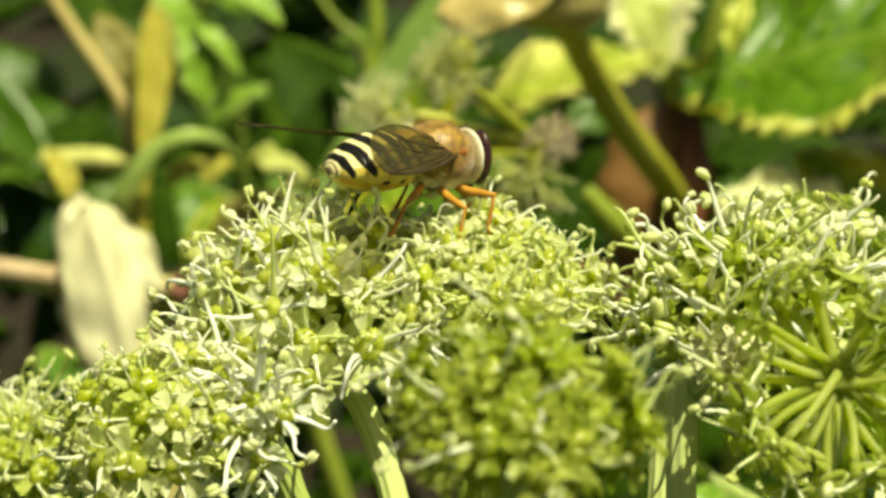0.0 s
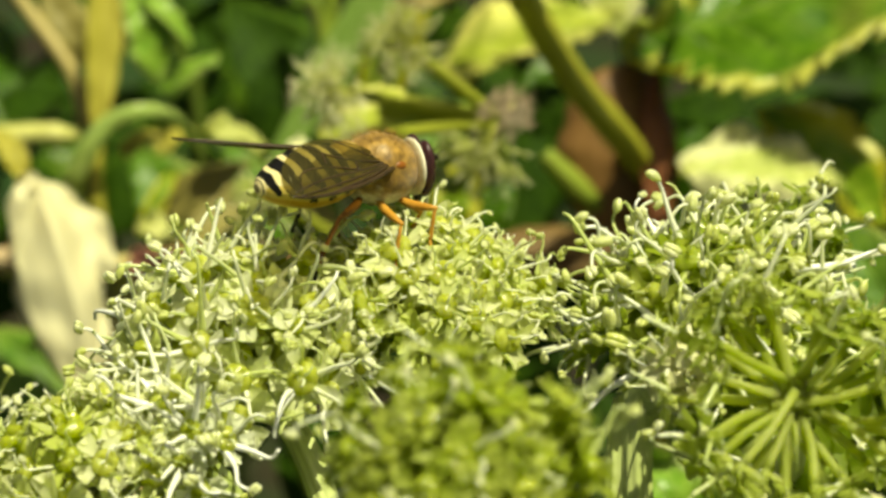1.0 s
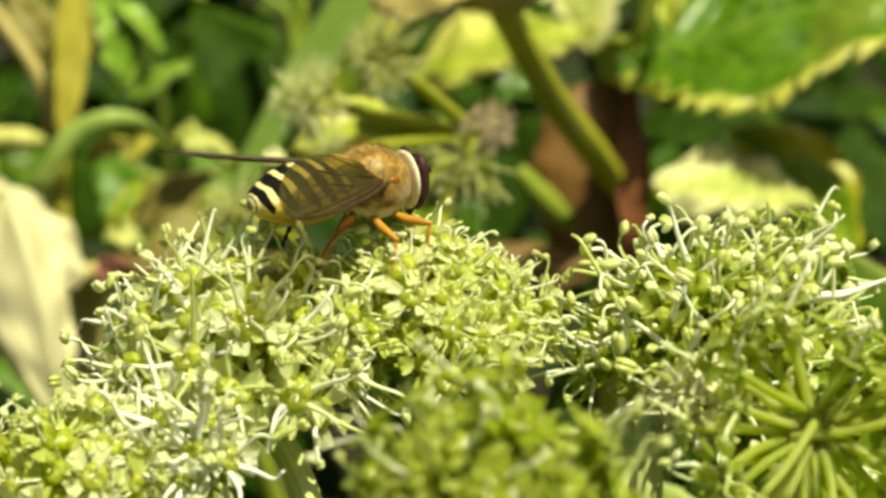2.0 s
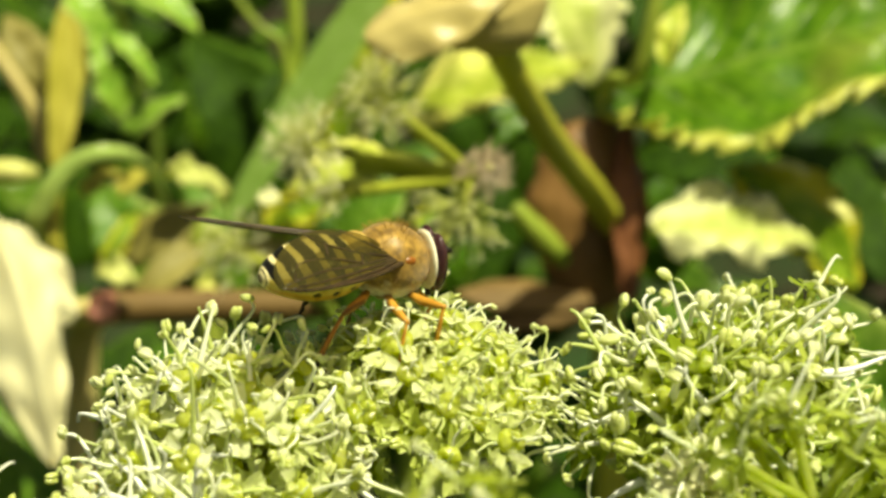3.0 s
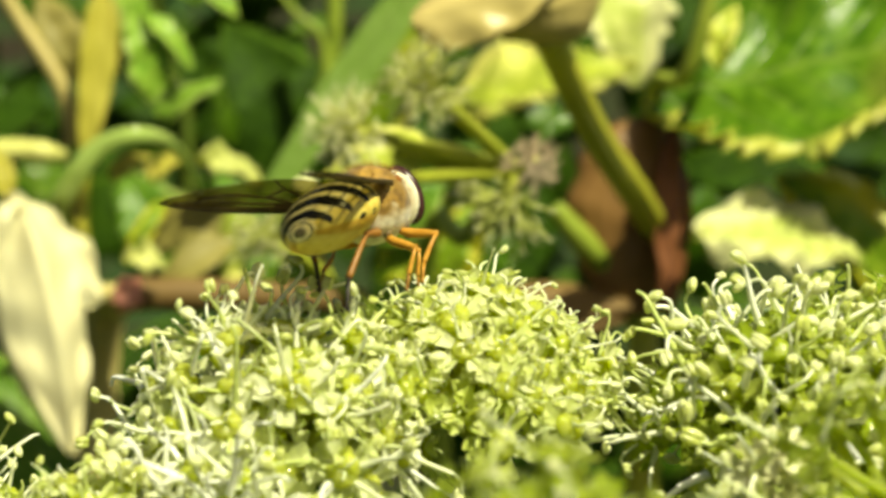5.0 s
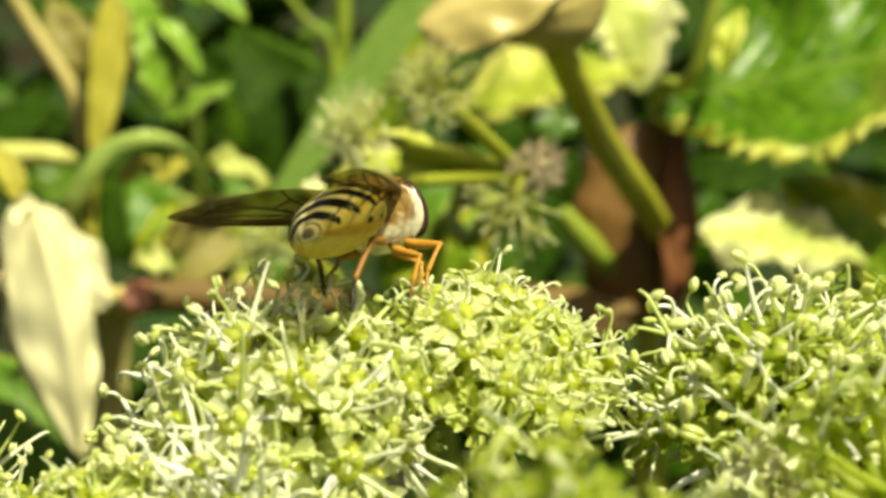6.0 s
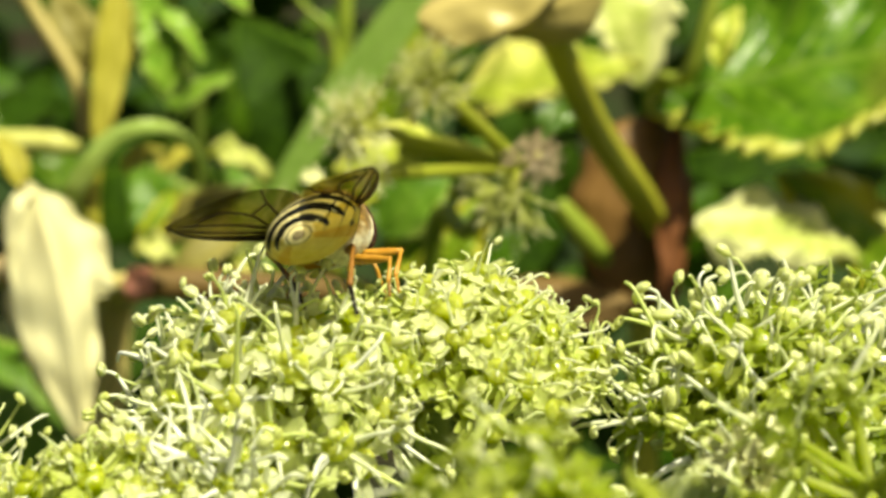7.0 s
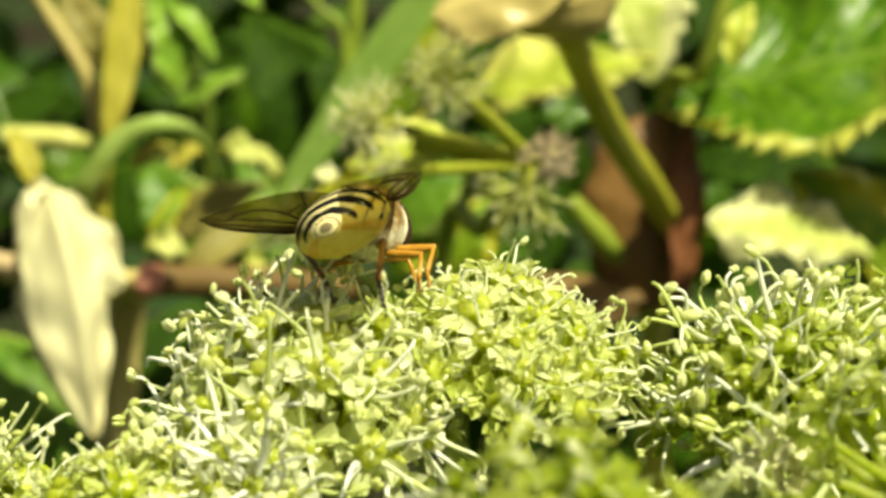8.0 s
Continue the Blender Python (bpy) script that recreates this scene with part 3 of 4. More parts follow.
leaf_on(green, (43.2, 246.5, 3.2), (41.0, 246.5, 5.6), 1.2, (0.1, -0.7, 0.7), M_STEM_PALE, "", "bract", fold=0.3, ruffle=0.2, seed=16)
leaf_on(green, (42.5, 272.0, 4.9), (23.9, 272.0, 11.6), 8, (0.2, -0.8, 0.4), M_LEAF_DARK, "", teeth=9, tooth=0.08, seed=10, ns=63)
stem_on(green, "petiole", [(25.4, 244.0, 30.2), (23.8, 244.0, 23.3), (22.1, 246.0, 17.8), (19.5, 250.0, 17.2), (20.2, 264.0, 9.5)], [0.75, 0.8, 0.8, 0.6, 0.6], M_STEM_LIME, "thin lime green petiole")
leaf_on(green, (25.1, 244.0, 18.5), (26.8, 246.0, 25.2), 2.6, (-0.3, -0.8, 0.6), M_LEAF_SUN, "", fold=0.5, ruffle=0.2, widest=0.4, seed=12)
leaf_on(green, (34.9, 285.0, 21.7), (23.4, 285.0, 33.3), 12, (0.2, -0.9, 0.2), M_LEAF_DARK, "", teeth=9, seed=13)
stem_on(green, "petiole", [(39.2, 247.2, 1.2), (41.2, 256.0, -7.6), (28.1, 262.0, -14.9), (23, 275, -60)], [0.6, 0.8, 1.0, 1.0], M_STEM_LIME)
leaf_on(green, (41.2, 205.0, -17.1), (33.4, 205.0, -2.2), 10, (-0.3, -0.8, 0.5), M_LEAF_SMALL, "", teeth=9, tooth=0.1, seed=14)

leaf_on(green, (21.2, 175.0, -28.9), (13.1, 172.0, -16.7), 7.5, (-0.2, -0.8, 0.6), M_LEAF_FRESH, "", teeth=9, tooth=0.2, ruffle=0.2, seed=17, ns=63)
leaf_on(green, (33.2, 168.0, -25.7), (20.5, 165.0, -20.3), 5.0, (0, -0.7, 0.7), M_LEAF_PALE, "", teeth=9, tooth=0.2, ruffle=0.2, seed=18, ns=63)

leaf_on(green, (12.3, 232.0, 12.6), (7.1, 230.0, 10.6), 2.2, (0.0, -0.6, 0.8), M_LEAF_MID, "", fold=0.4, ruffle=0.2, seed=33)

# tangle of drying stems
dry = plant("dry_plant", -35, 265, "withering plant with bleached sheath, tan stalks and curled leaves")
stem_on(dry, "main_stem", [(-29.7, 246.0, -4.0), (-33.1, 255.0, -12.5), (-34, 262, -80), (-36, 275, -250), (-38, 300, -500)], [1.4, 1.8, 2.2, 3, 3.5], M_STEM_TAN)
stem_on(dry, "brown_stem", [(-29.7, 246.0, -4.0), (-23.7, 247.0, -3.9), (-16.9, 249.0, -4.0), (-7.8, 253.0, -4.2)], [1.6, 1.6, 1.6, 1.4], M_STEM_ROSE, "reddish brown horizontal stem")
stem_on(dry, "node", [(-30.5, 245.0, -4.0), (-30.1, 245.0, -4.0), (-29.7, 245.0, -4.0), (-29.0, 246.0, -4.0)], [1.25, 1.7, 1.65, 1.45], M_NODE_RED, "dark red swollen node", seg=18, lump=0.15)
leaf_on(dry, (-41.0, 241.5, 4.2), (-31.0, 241.5, -3.8), 8.6, (0.35, -0.75, 0.6), M_SHEATH_CREAM, "", "sheath", fold=-0.45, widest=0.45, bend=0.1, ruffle=0.16, seed=4, nw=9, sharp=0.6)
leaf_on(dry, (-38.6, 238.5, 4.2), (-32.4, 236.5, -18.2), 7.4, (0.3, -0.8, 0.5), M_SHEATH_CREAM, "bleached cream sheath folded over", "sheath", fold=-0.9, widest=0.42, bend=0.08, ruffle=0.16, seed=2, nw=12, sharp=0.75)
leaf_on(dry, (-42.4, 246.0, 3.0), (-33.8, 242.0, -17.2), 8.5, (-0.75, -0.62, -0.1), M_SHEATH_CREAM, "", "sheath", fold=0.35, widest=0.5, bend=-0.04, ruffle=0.1, seed=6, nw=9)
stem_on(dry, "stalk", [(-52.0, 242.0, -1.4), (-45.0, 241.0, -2.6), (-40.8, 240.5, -3.3), (-37.2, 241.5, -4.5)], [1.0, 1.1, 1.15, 0.9], M_STEM_BLUSH, "pale pinkish stalk inside the sheath")
leaf_on(dry, (-41.4, 240.5, -5.4), (-34.1, 238.0, -17.4), 2.2, (0.1, -0.8, 0.6), M_SHEATH_CREAM, "", "sheath", fold=-0.6, widest=0.45, bend=0.05, ruffle=0.12, seed=9, nw=6)
leaf_on(dry, (-41.0, 247.0, 3.0), (-35.0, 243.0, -16.0), 8.0, (0.3, -0.8, 0.5), M_SHEATH_TAN, "", "sheath", fold=0.4, widest=0.4, bend=0.03, ruffle=0.12, seed=6, nw=6)
leaf_on(dry, (-40.8, 244.5, 4.6), (-43.5, 246.0, 10.2), 2.4, (0.2, -0.8, 0.6), M_STEM_YELLOW, "", "leaf", fold=0.4, widest=0.4, ruffle=0.1, seed=16)
leaf_on(dry, (-29.8, 243.0, -0.6), (-25.7, 242.0, -0.9), 2.6, (0.1, -0.7, 0.7), M_SPENT, "", "bract", fold=0.4, widest=0.5, ruffle=0.4, seed=12)
stem_on(dry, "stalk", [(-44.0, 247.0, -3.7), (-37.8, 248.0, -4.0), (-30.5, 246.0, -4.1)], [1.1, 1.1, 1.0], M_STEM_TAN)
stem_on(dry, "stalk", [(-50.4, 277.0, 31.8), (-45.4, 277.0, 24.1), (-40.6, 276.0, 16.9), (-39.3, 276.0, 10.9)], [0.85, 0.85, 0.9, 1.0], M_STEM_TAN, "dry tan stalk")
leaf_on(dry, (-37.9, 273.0, 8.5), (-36.2, 275.0, 29.8), 4.0, (0.35, -0.85, 0.35), M_STEM_YELLOW, "yellowed flattened sheath", "yellow_sheath", fold=0.5, widest=0.55, bend=0.02, ruffle=0.1, seed=15)
stem_on(dry, "stalk", [(-37.8, 273.0, 9.1), (-38.0, 272.0, 3.1), (-35.8, 270.0, -7.5)], [0.8, 0.9, 0.8], M_STEM_YELLOW)
leaf_on(dry, (-39.3, 280.0, 18.1), (-44.1, 280.0, 27.8), 5.5, (0, -0.9, 0.4), M_LEAF_OLIVE, "", ruffle=0.1, seed=5)
stem_on(dry, "stalk", [(-47.1, 262.0, 9.7), (-42.6, 262.0, 9.8), (-40.2, 262.0, 9.7), (-38.7, 264.0, 9.5)], [1.2, 1.2, 1.15, 0.7], M_STEM_PALE, "pale yellow thick stalk")
stem_on(dry, "curled_leaf", [(-34.8, 262.0, -4.9), (-36.9, 250.0, 2.6), (-35.2, 247.0, 6.6), (-32.5, 246.0, 9.9), (-28.8, 246.0, 11.1), (-26.0, 250.0, 10.1), (-24.2, 258.0, 6.1)], [0.8, 1.0, 1.1, 0.9, 0.7, 0.6, 0.25], M_LEAF_ARCH, "light green arched narrow leaf", flat=0.35, seg=14)
leaf_on(dry, (-24.6, 258.0, 9.0), (-17.9, 258.0, 7.6), 3.6, (0, -0.6, 0.8), M_SPENT, "", fold=0.5, ruffle=0.3, seed=21)
leaf_on(dry, (-29.7, 262.0, 7.2), (-26.1, 262.0, 10.1), 3.4, (0, -0.6, 0.8), M_STEM_YELLOW, "", fold=0.3, ruffle=0.15, seed=22)
leaf_on(dry, (-33.6, 264.0, 7.1), (-30.0, 264.0, 10.1), 2.6, (0, -0.6, 0.8), M_STEM_YELLOW, "", fold=0.3, ruffle=0.15, seed=23)
leaf_on(dry, (-30.6, 262.0, 0.2), (-20.6, 260.0, 6.6), 5.0, (0.1, -0.8, 0.5), M_LEAF_OLIVE, "", fold=-0.3, ruffle=0.1, seed=24)
leaf_on(dry, (-27.4, 252.0, -4.0), (-20.4, 254.0, 2.0), 3.6, (0.2, -0.75, 0.6), M_LEAF_OLIVE, "dull olive narrow leaf", fold=0.3, widest=0.5, seed=27)
leaf_on(dry, (-31.0, 255.0, -1.2), (-27.2, 258.0, 6.2), 2.2, (0.3, -0.8, 0.5), M_LEAF_YELLOW, "", fold=0.3, widest=0.4, seed=28)
leaf_on(dry, (-20.8, 250.0, -2.3), (-18.7, 250.0, -2.1), 1.3, (0.1, -0.7, 0.7), M_STEM_PALE, "", "bract", fold=0.3, ruffle=0.2, seed=29)
leaf_on(dry, (-39.4, 262.0, -27.8), (-26.8, 262.0, -6.4), 11, (0.2, -0.85, 0.5), M_LEAF_DARK, "", teeth=9, seed=25)
leaf_on(dry, (-35.4, 258.0, -28.9), (-45.9, 258.0, -9.6), 12, (0.2, -0.8, 0.6), M_LEAF_SMALL, "", teeth=9, seed=26)

for k, (c, span, tilt, mat) in enumerate([
        ((-26.5, 276.0, -0.5), (5.0, 0.0, 4.5), 5.0, M_LEAF_OLIVE), ((-21.0, 280.0, 2.0), (-3.0, 0.0, 7.0), 4.0, M_LEAF_SMALL),
        ((-15.5, 285.0, 2.5), (6.0, 0.0, 5.0), 5.0, M_LEAF_YELLOW), ((-12.0, 280.0, -2.0), (-6.0, 0.0, 4.0), 4.5, M_LEAF_OLIVE),
        ((-5.0, 286.0, 3.5), (7.0, 0.0, 3.0), 5.0, M_LEAF_YELLOW), ((-9.5, 292.0, 9.0), (4.0, 0.0, 7.0), 5.5, M_LEAF_SMALL),
        ((-18.5, 278.0, -3.0), (-2.0, 0.0, 5.5), 3.6, M_LEAF_SMALL), ((-1.5, 291.0, 7.5), (5.0, 0.0, 5.5), 5.0, M_LEAF_SMALL),
        ((-13.5, 277.0, 4.0), (7.0, 0.0, 3.5), 4.5, M_LEAF_YELLOW), ((-6.5, 279.0, -2.5), (6.5, 0.0, 5.0), 5.0, M_LEAF_YELLOW),
        ((-1.0, 278.0, 1.5), (-6.0, 0.0, 5.5), 4.5, M_LEAF_FRESH), ((1.5, 282.0, -3.5), (4.5, 0.0, 7.0), 4.5, M_LEAF_YELLOW),
        ((0.5, 266.0, -2.6), (2.2, 0.0, 8.6), 5.0, M_LEAF_YELLOW), ((4.0, 268.0, -3.0), (3.0, 0.0, 6.5), 4.0, M_LEAF_MID)]):
    leaf_on(dry, c, tuple(a + b for a, b in zip(c, span)), tilt, (0.15, -0.7, 0.7), mat, "", teeth=6, tooth=0.15, fold=0.25, ruffle=0.15, seed=80 + k)

# small lobed weeds and grass
weed = plant("weed", -26, 300, "low weed with lobed fresh green leaves")
stem_on(weed, "main_stem", [(-34.9, 300.0, 32.3), (-31.8, 304.0, 20.9), (-29.4, 304.0, 3.6), (-24, 300, -120), (-26, 315, -520)], [0.5, 0.5, 0.8, 1.5, 2], M_STEM_DARK)
leaf_on(weed, (-31.9, 258.0, 24.7), (-28.5, 256.0, 15.3), 5.2, (0.2, -0.7, 0.68), M_LEAF_FRESH, "lobed fresh green leaf", lobes=2, lobe=0.22, teeth=5, tooth=0.35, seed=31, ns=63, widest=0.6, fold=0.2, ruffle=0.12)
leaf_on(weed, (-30.3, 257.0, 23.6), (-24.8, 256.0, 18.4), 2.6, (0.3, -0.75, 0.6), M_LEAF_FRESH, "", lobes=2, lobe=0.25, teeth=4, tooth=0.3, seed=32, fold=0.3)
leaf_on(weed, (-34.6, 260.0, 28.5), (-30.0, 259.0, 22.0), 4.4, (0.1, -0.7, 0.7), M_LEAF_FRESH, "", lobes=2, lobe=0.25, teeth=5, tooth=0.25, seed=39, fold=0.2)
leaf_on(weed, (-27.2, 254.0, 12.4), (-22.5, 252.0, 17.0), 2.6, (0.2, -0.6, 0.8), M_LEAF_FRESH, "", teeth=4, tooth=0.2, seed=40, fold=0.35)
leaf_on(weed, (-27.8, 262.0, 28.6), (-21.1, 260.0, 24.4), 4.0, (0.1, -0.7, 0.7), M_LEAF_FRESH, "", lobes=2, lobe=0.2, teeth=5, tooth=0.25, seed=41, fold=0.2)
leaf_on(weed, (-29.7, 266.0, 13.9), (-23.6, 266.0, 17.5), 3.2, (0, -0.7, 0.7), M_LEAF_FRESH, "", lobes=2, lobe=0.3, seed=33)
leaf_on(weed, (-15.3, 275.0, 32.4), (-27.7, 275.0, 27.0), 6.5, (0, -0.7, 0.7), M_LEAF_SMALL, "", lobes=3, lobe=0.3, teeth=8, seed=34)
leaf_on(weed, (-35.6, 275.0, 31.4), (-26.5, 275.0, 27.4), 5, (0, -0.7, 0.7), M_LEAF_SMALL, "", lobes=3, lobe=0.3, teeth=8, seed=35)
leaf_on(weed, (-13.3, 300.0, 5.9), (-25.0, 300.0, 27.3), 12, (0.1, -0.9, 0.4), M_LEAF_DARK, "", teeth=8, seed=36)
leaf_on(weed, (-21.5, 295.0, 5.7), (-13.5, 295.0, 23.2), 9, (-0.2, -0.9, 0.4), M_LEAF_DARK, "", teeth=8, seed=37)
leaf_on(weed, (-28.7, 285.0, -1.5), (-35.1, 285.0, 8.9), 8, (0.1, -0.9, 0.4), M_LEAF_SMALL, "", teeth=8, seed=38)
grass = plant("grass_tuft", -2, 300, "tuft of broad green grass blades", "grass")
leaf_on(grass, (-20.1, 276.0, 3.6), (6.9, 264.0, 43.2), 5.0, (0.1, -0.75, 0.65), M_BLADE, "broad smooth green blade", "blade", fold=0.12, widest=0.4, bend=0.0, ruffle=0.0)
stem_on(grass, "stalk", [(-20.1, 276.0, 3.6), (-21.7, 278.0, -8.6), (-5, 300, -120), (-2, 310, -510)], [1.2, 1.2, 1.4, 1.6], M_STEM_LIME)
stem_on(grass, "stalk", [(-12.9, 285.0, 34.9), (-12.4, 285.0, 26.2), (-13.0, 285.0, 20.0), (-18.1, 282.0, 4.9)], [0.9, 0.9, 0.8, 0.8], M_STEM_LIME)
stem_on(grass, "stalk", [(-20.5, 282.0, 31.9), (-16.7, 282.0, 26.5), (-13.7, 282.0, 23.8), (-12.8, 282.0, 17.3)], [0.4, 0.45, 0.5, 0.5], M_STEM_LIME)
leaf_on(grass, (-7.9, 290.0, 9.7), (-1.0, 290.0, 38.4), 7, (0, -0.9, 0.4), M_LEAF_YELLOW, "", "blade", widest=0.4, ruffle=0.05)


# the umbel past flowering
def spent_head(root, hub, axis, reach, count, mat, seed, hub_of, thick=1.0, wide=1.3, club=1.0, tip=None):
    """Pedicels with small fruits and withered styles, radiating from the end of a ray."""
    r = random.Random(seed)
    o = at(*hub)
    z = turn(*axis)
    x = z.orthogonal().normalized()
    s = Shape()
    for i in range(count):
        c = 1 - (i + 0.5) / count * wide
        ph = i * 2.39996 + r.uniform(-0.3, 0.3)
        q = math.sqrt(1 - c * c)
        d = (x * q * math.cos(ph) + z.cross(x) * q * math.sin(ph) + z * c)
        k = reach * r.uniform(0.65, 1.15) * MM
        e = d * k
        sag = Vector((r.uniform(-0.3, 0.3), r.uniform(-0.3, 0.3), r.uniform(-0.3, 0.2))) * MM
        s.add(*tube(smooth_line([(0, 0, 0), d * k * 0.5 + sag, e], 3), [0.11 * thick * MM, 0.09 * thick * MM], 5), 0)
        s.add(*ball(e, (0.2 * club * MM, 0.2 * club * MM, 0.27 * club * MM), 5, 7), 1)
        for w in (-1, 1):
            s.add(*tube([e, e + d * 0.35 * MM + x * w * 0.25 * MM, e + d * 0.5 * MM + x * w * 0.5 * MM], [0.07 * MM, 0.03 * MM], 4), 1)
    part("flower_head", s.mesh("flower_head", [mat, tip or M_SPENT_TIP]), root, "", root.matrix_basis.inverted() @ Matrix.Translation(o))
    mid = tuple((a + b) / 2 + k for a, b, k in zip(hub, hub_of, (0, 0, 0.15)))
    stem_on(root, "ray", [hub_of, mid, hub], [0.62, 0.58, 0.5], M_RAY_PALE)


spent = plant("spent_umbel", 6, 240, "pale green umbel past flowering, one head withered brown", "flower")
UH = (6.0, 219.0, 7.5)
spent_head(spent, (-2.2, 204.0, 13.5), (-0.5, -0.7, 0.1), 3.0, 110, M_SPENT, 41, UH, 0.9, 1.5, 0.6)
spent_head(spent, (-7.8, 204.0, 9.9), (-0.8, -0.6, 0.0), 3.1, 100, M_SPENT, 42, UH, 0.9, 1.5, 0.6)
spent_head(spent, (4.9, 206.0, 5.2), (-0.35, -0.5, -0.8), 4.2, 40, M_SPENT, 43, UH, 1.5, 0.8, 0.8)
spent_head(spent, (6.6, 206.0, 7.8), (0.3, -0.8, 0.2), 2.1, 34, M_WITHER, 44, UH, 1.1, 1.7, 1.0, M_WITHER)
spent_head(spent, (-15.2, 226.0, 1.4), (-0.5, -0.6, 0.3), 3.2, 36, M_SPENT, 46, (-10.3, 234.0, -1.8), 1.2)
spent_head(spent, (-6.2, 206.0, 6.0), (-0.8, -0.5, 0.1), 1.3, 18, M_SPENT, 47, UH, 1.2, 1.6)
stem_on(spent, "ray", [UH, (0.5, 217.0, 9.0), (-6.5, 215.0, 10.6)], [0.55, 0.6, 0.5], M_RAY_PALE)
stem_on(spent, "ray", [UH, (0.0, 218.0, 8.0), (-4.5, 216.0, 8.8)], [0.55, 0.6, 0.5], M_RAY_PALE)
stem_on(spent, "stalk", [UH, (1.8, 226.0, 2.2), (-1.6, 240.0, -3.5), (2, 255, -80), (6, 275, -500)], [0.7, 0.8, 0.9, 1.6, 2.2], M_STEM_LIME)
stem_on(spent, "ray", [(-10.5, 238.0, -1.8), (-5.5, 243.0, -8.0), (-1.0, 248.0, -30.0)], [0.5, 0.6, 0.8], M_STEM_LIME)
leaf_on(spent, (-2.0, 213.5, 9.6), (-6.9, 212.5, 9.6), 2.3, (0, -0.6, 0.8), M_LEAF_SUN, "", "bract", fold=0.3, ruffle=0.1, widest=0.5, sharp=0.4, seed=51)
leaf_on(spent, (-2.4, 224.0, 7.9), (-10.4, 223.0, 7.6), 4.4, (0, -0.7, 0.7), M_LEAF_SUN, "", ruffle=0.1, fold=0.2, seed=52)
leaf_on(spent, (-10.9, 218.0, 5.8), (-13.0, 218.0, 6.0), 1.9, (0, -0.7, 0.7), M_SPENT_TIP, "", "bract", fold=0.4, ruffle=0.2, seed=54)
leaf_on(spent, (-6.1, 246.0, 1.4), (-0.4, 246.0, 8.5), 6, (0, -0.9, 0.4), M_LEAF_SMALL, "", teeth=7, seed=53)


# ---- deep foliage ----
def foliage(name, count, mats, seed, near, far, size, label):
    """Leaves beyond counting, at all angles."""
    r = random.Random(seed)
    kinds = [leaf_mesh("leaf", 1.0, r.uniform(0.35, 0.6), mats[0], teeth=7, tooth=0.1, seed=60 + i, ns=14, nw=2, ruffle=0.1, bend=r.uniform(-0.1, 0.15), thick=0.01) for i in range(4)]
    packs = []
    for k in kinds:
        v = np.array([p.co for p in k.vertices])
        f = [tuple(p.vertices) for p in k.polygons]
        u = np.zeros((len(v), 2))
        for lp in k.loops:
            u[lp.vertex_index] = k.uv_layers[0].data[lp.index].uv
        packs.append((v, f, u))
    verts, faces, uvs, fm = [], [], [], []
    for _ in range(count):
        v, f, u = r.choice(packs)
        d = r.uniform(near, far)
        c = Vector((r.uniform(-0.24, 0.24) * d, d, r.uniform(-0.28, 0.17) * d))
        x = Vector((r.uniform(-1, 1), r.uniform(-0.4, 0.4), r.uniform(-0.8, 0.8))).normalized()
        n = Vector((r.uniform(-0.6, 0.6), r.uniform(-1, -0.1), r.uniform(0.1, 1))).normalized()
        y = n.cross(x).normalized()
        m = np.array((x, y, x.cross(y)))
        w = (v @ m) * r.uniform(*size) + np.array(c)
        o = len(verts)
        verts += [at(*p) for p in w]
        faces += [tuple(i + o for i in q) for q in f]
        uvs += [tuple(q) for q in u]
        fm += [r.randrange(len(mats))] * len(f)
    ob = new(name, mesh_of(name, verts, faces, mats, fm, uvs))
    tagged(ob, label, "foliage", "", "stuff")


foliage("deep_foliage", 700, [M_LEAF_DARK, M_LEAF_DARK, M_LEAF_DARK, M_LEAF_MID], 71, 305, 440, (9, 24), "dense green leaves of the hedge bottom, shade put into their colour")

# ---- hoverfly ----
def fly_material(name, a, b, rough, scale=2500, spec=0.5, bump=0.3, sheen=0.0):
    m, n, l, p = material(name, rough, spec)
    g = noisy(n, l, scale, 4)
    h = noisy(n, l, scale * 0.2, 2)
    f = math_node(n, l, 'ADD', math_node(n, l, 'MULTIPLY', g, 0.6), math_node(n, l, 'MULTIPLY', h, 0.4))
    l.new(ramp(n, l, f, (0.35, a), (0.65, b)), p.inputs["Base Color"])
    relief(n, l, p, g, bump, 0.00006)
    p.inputs["Sheen Weight"].default_value = sheen
    return m


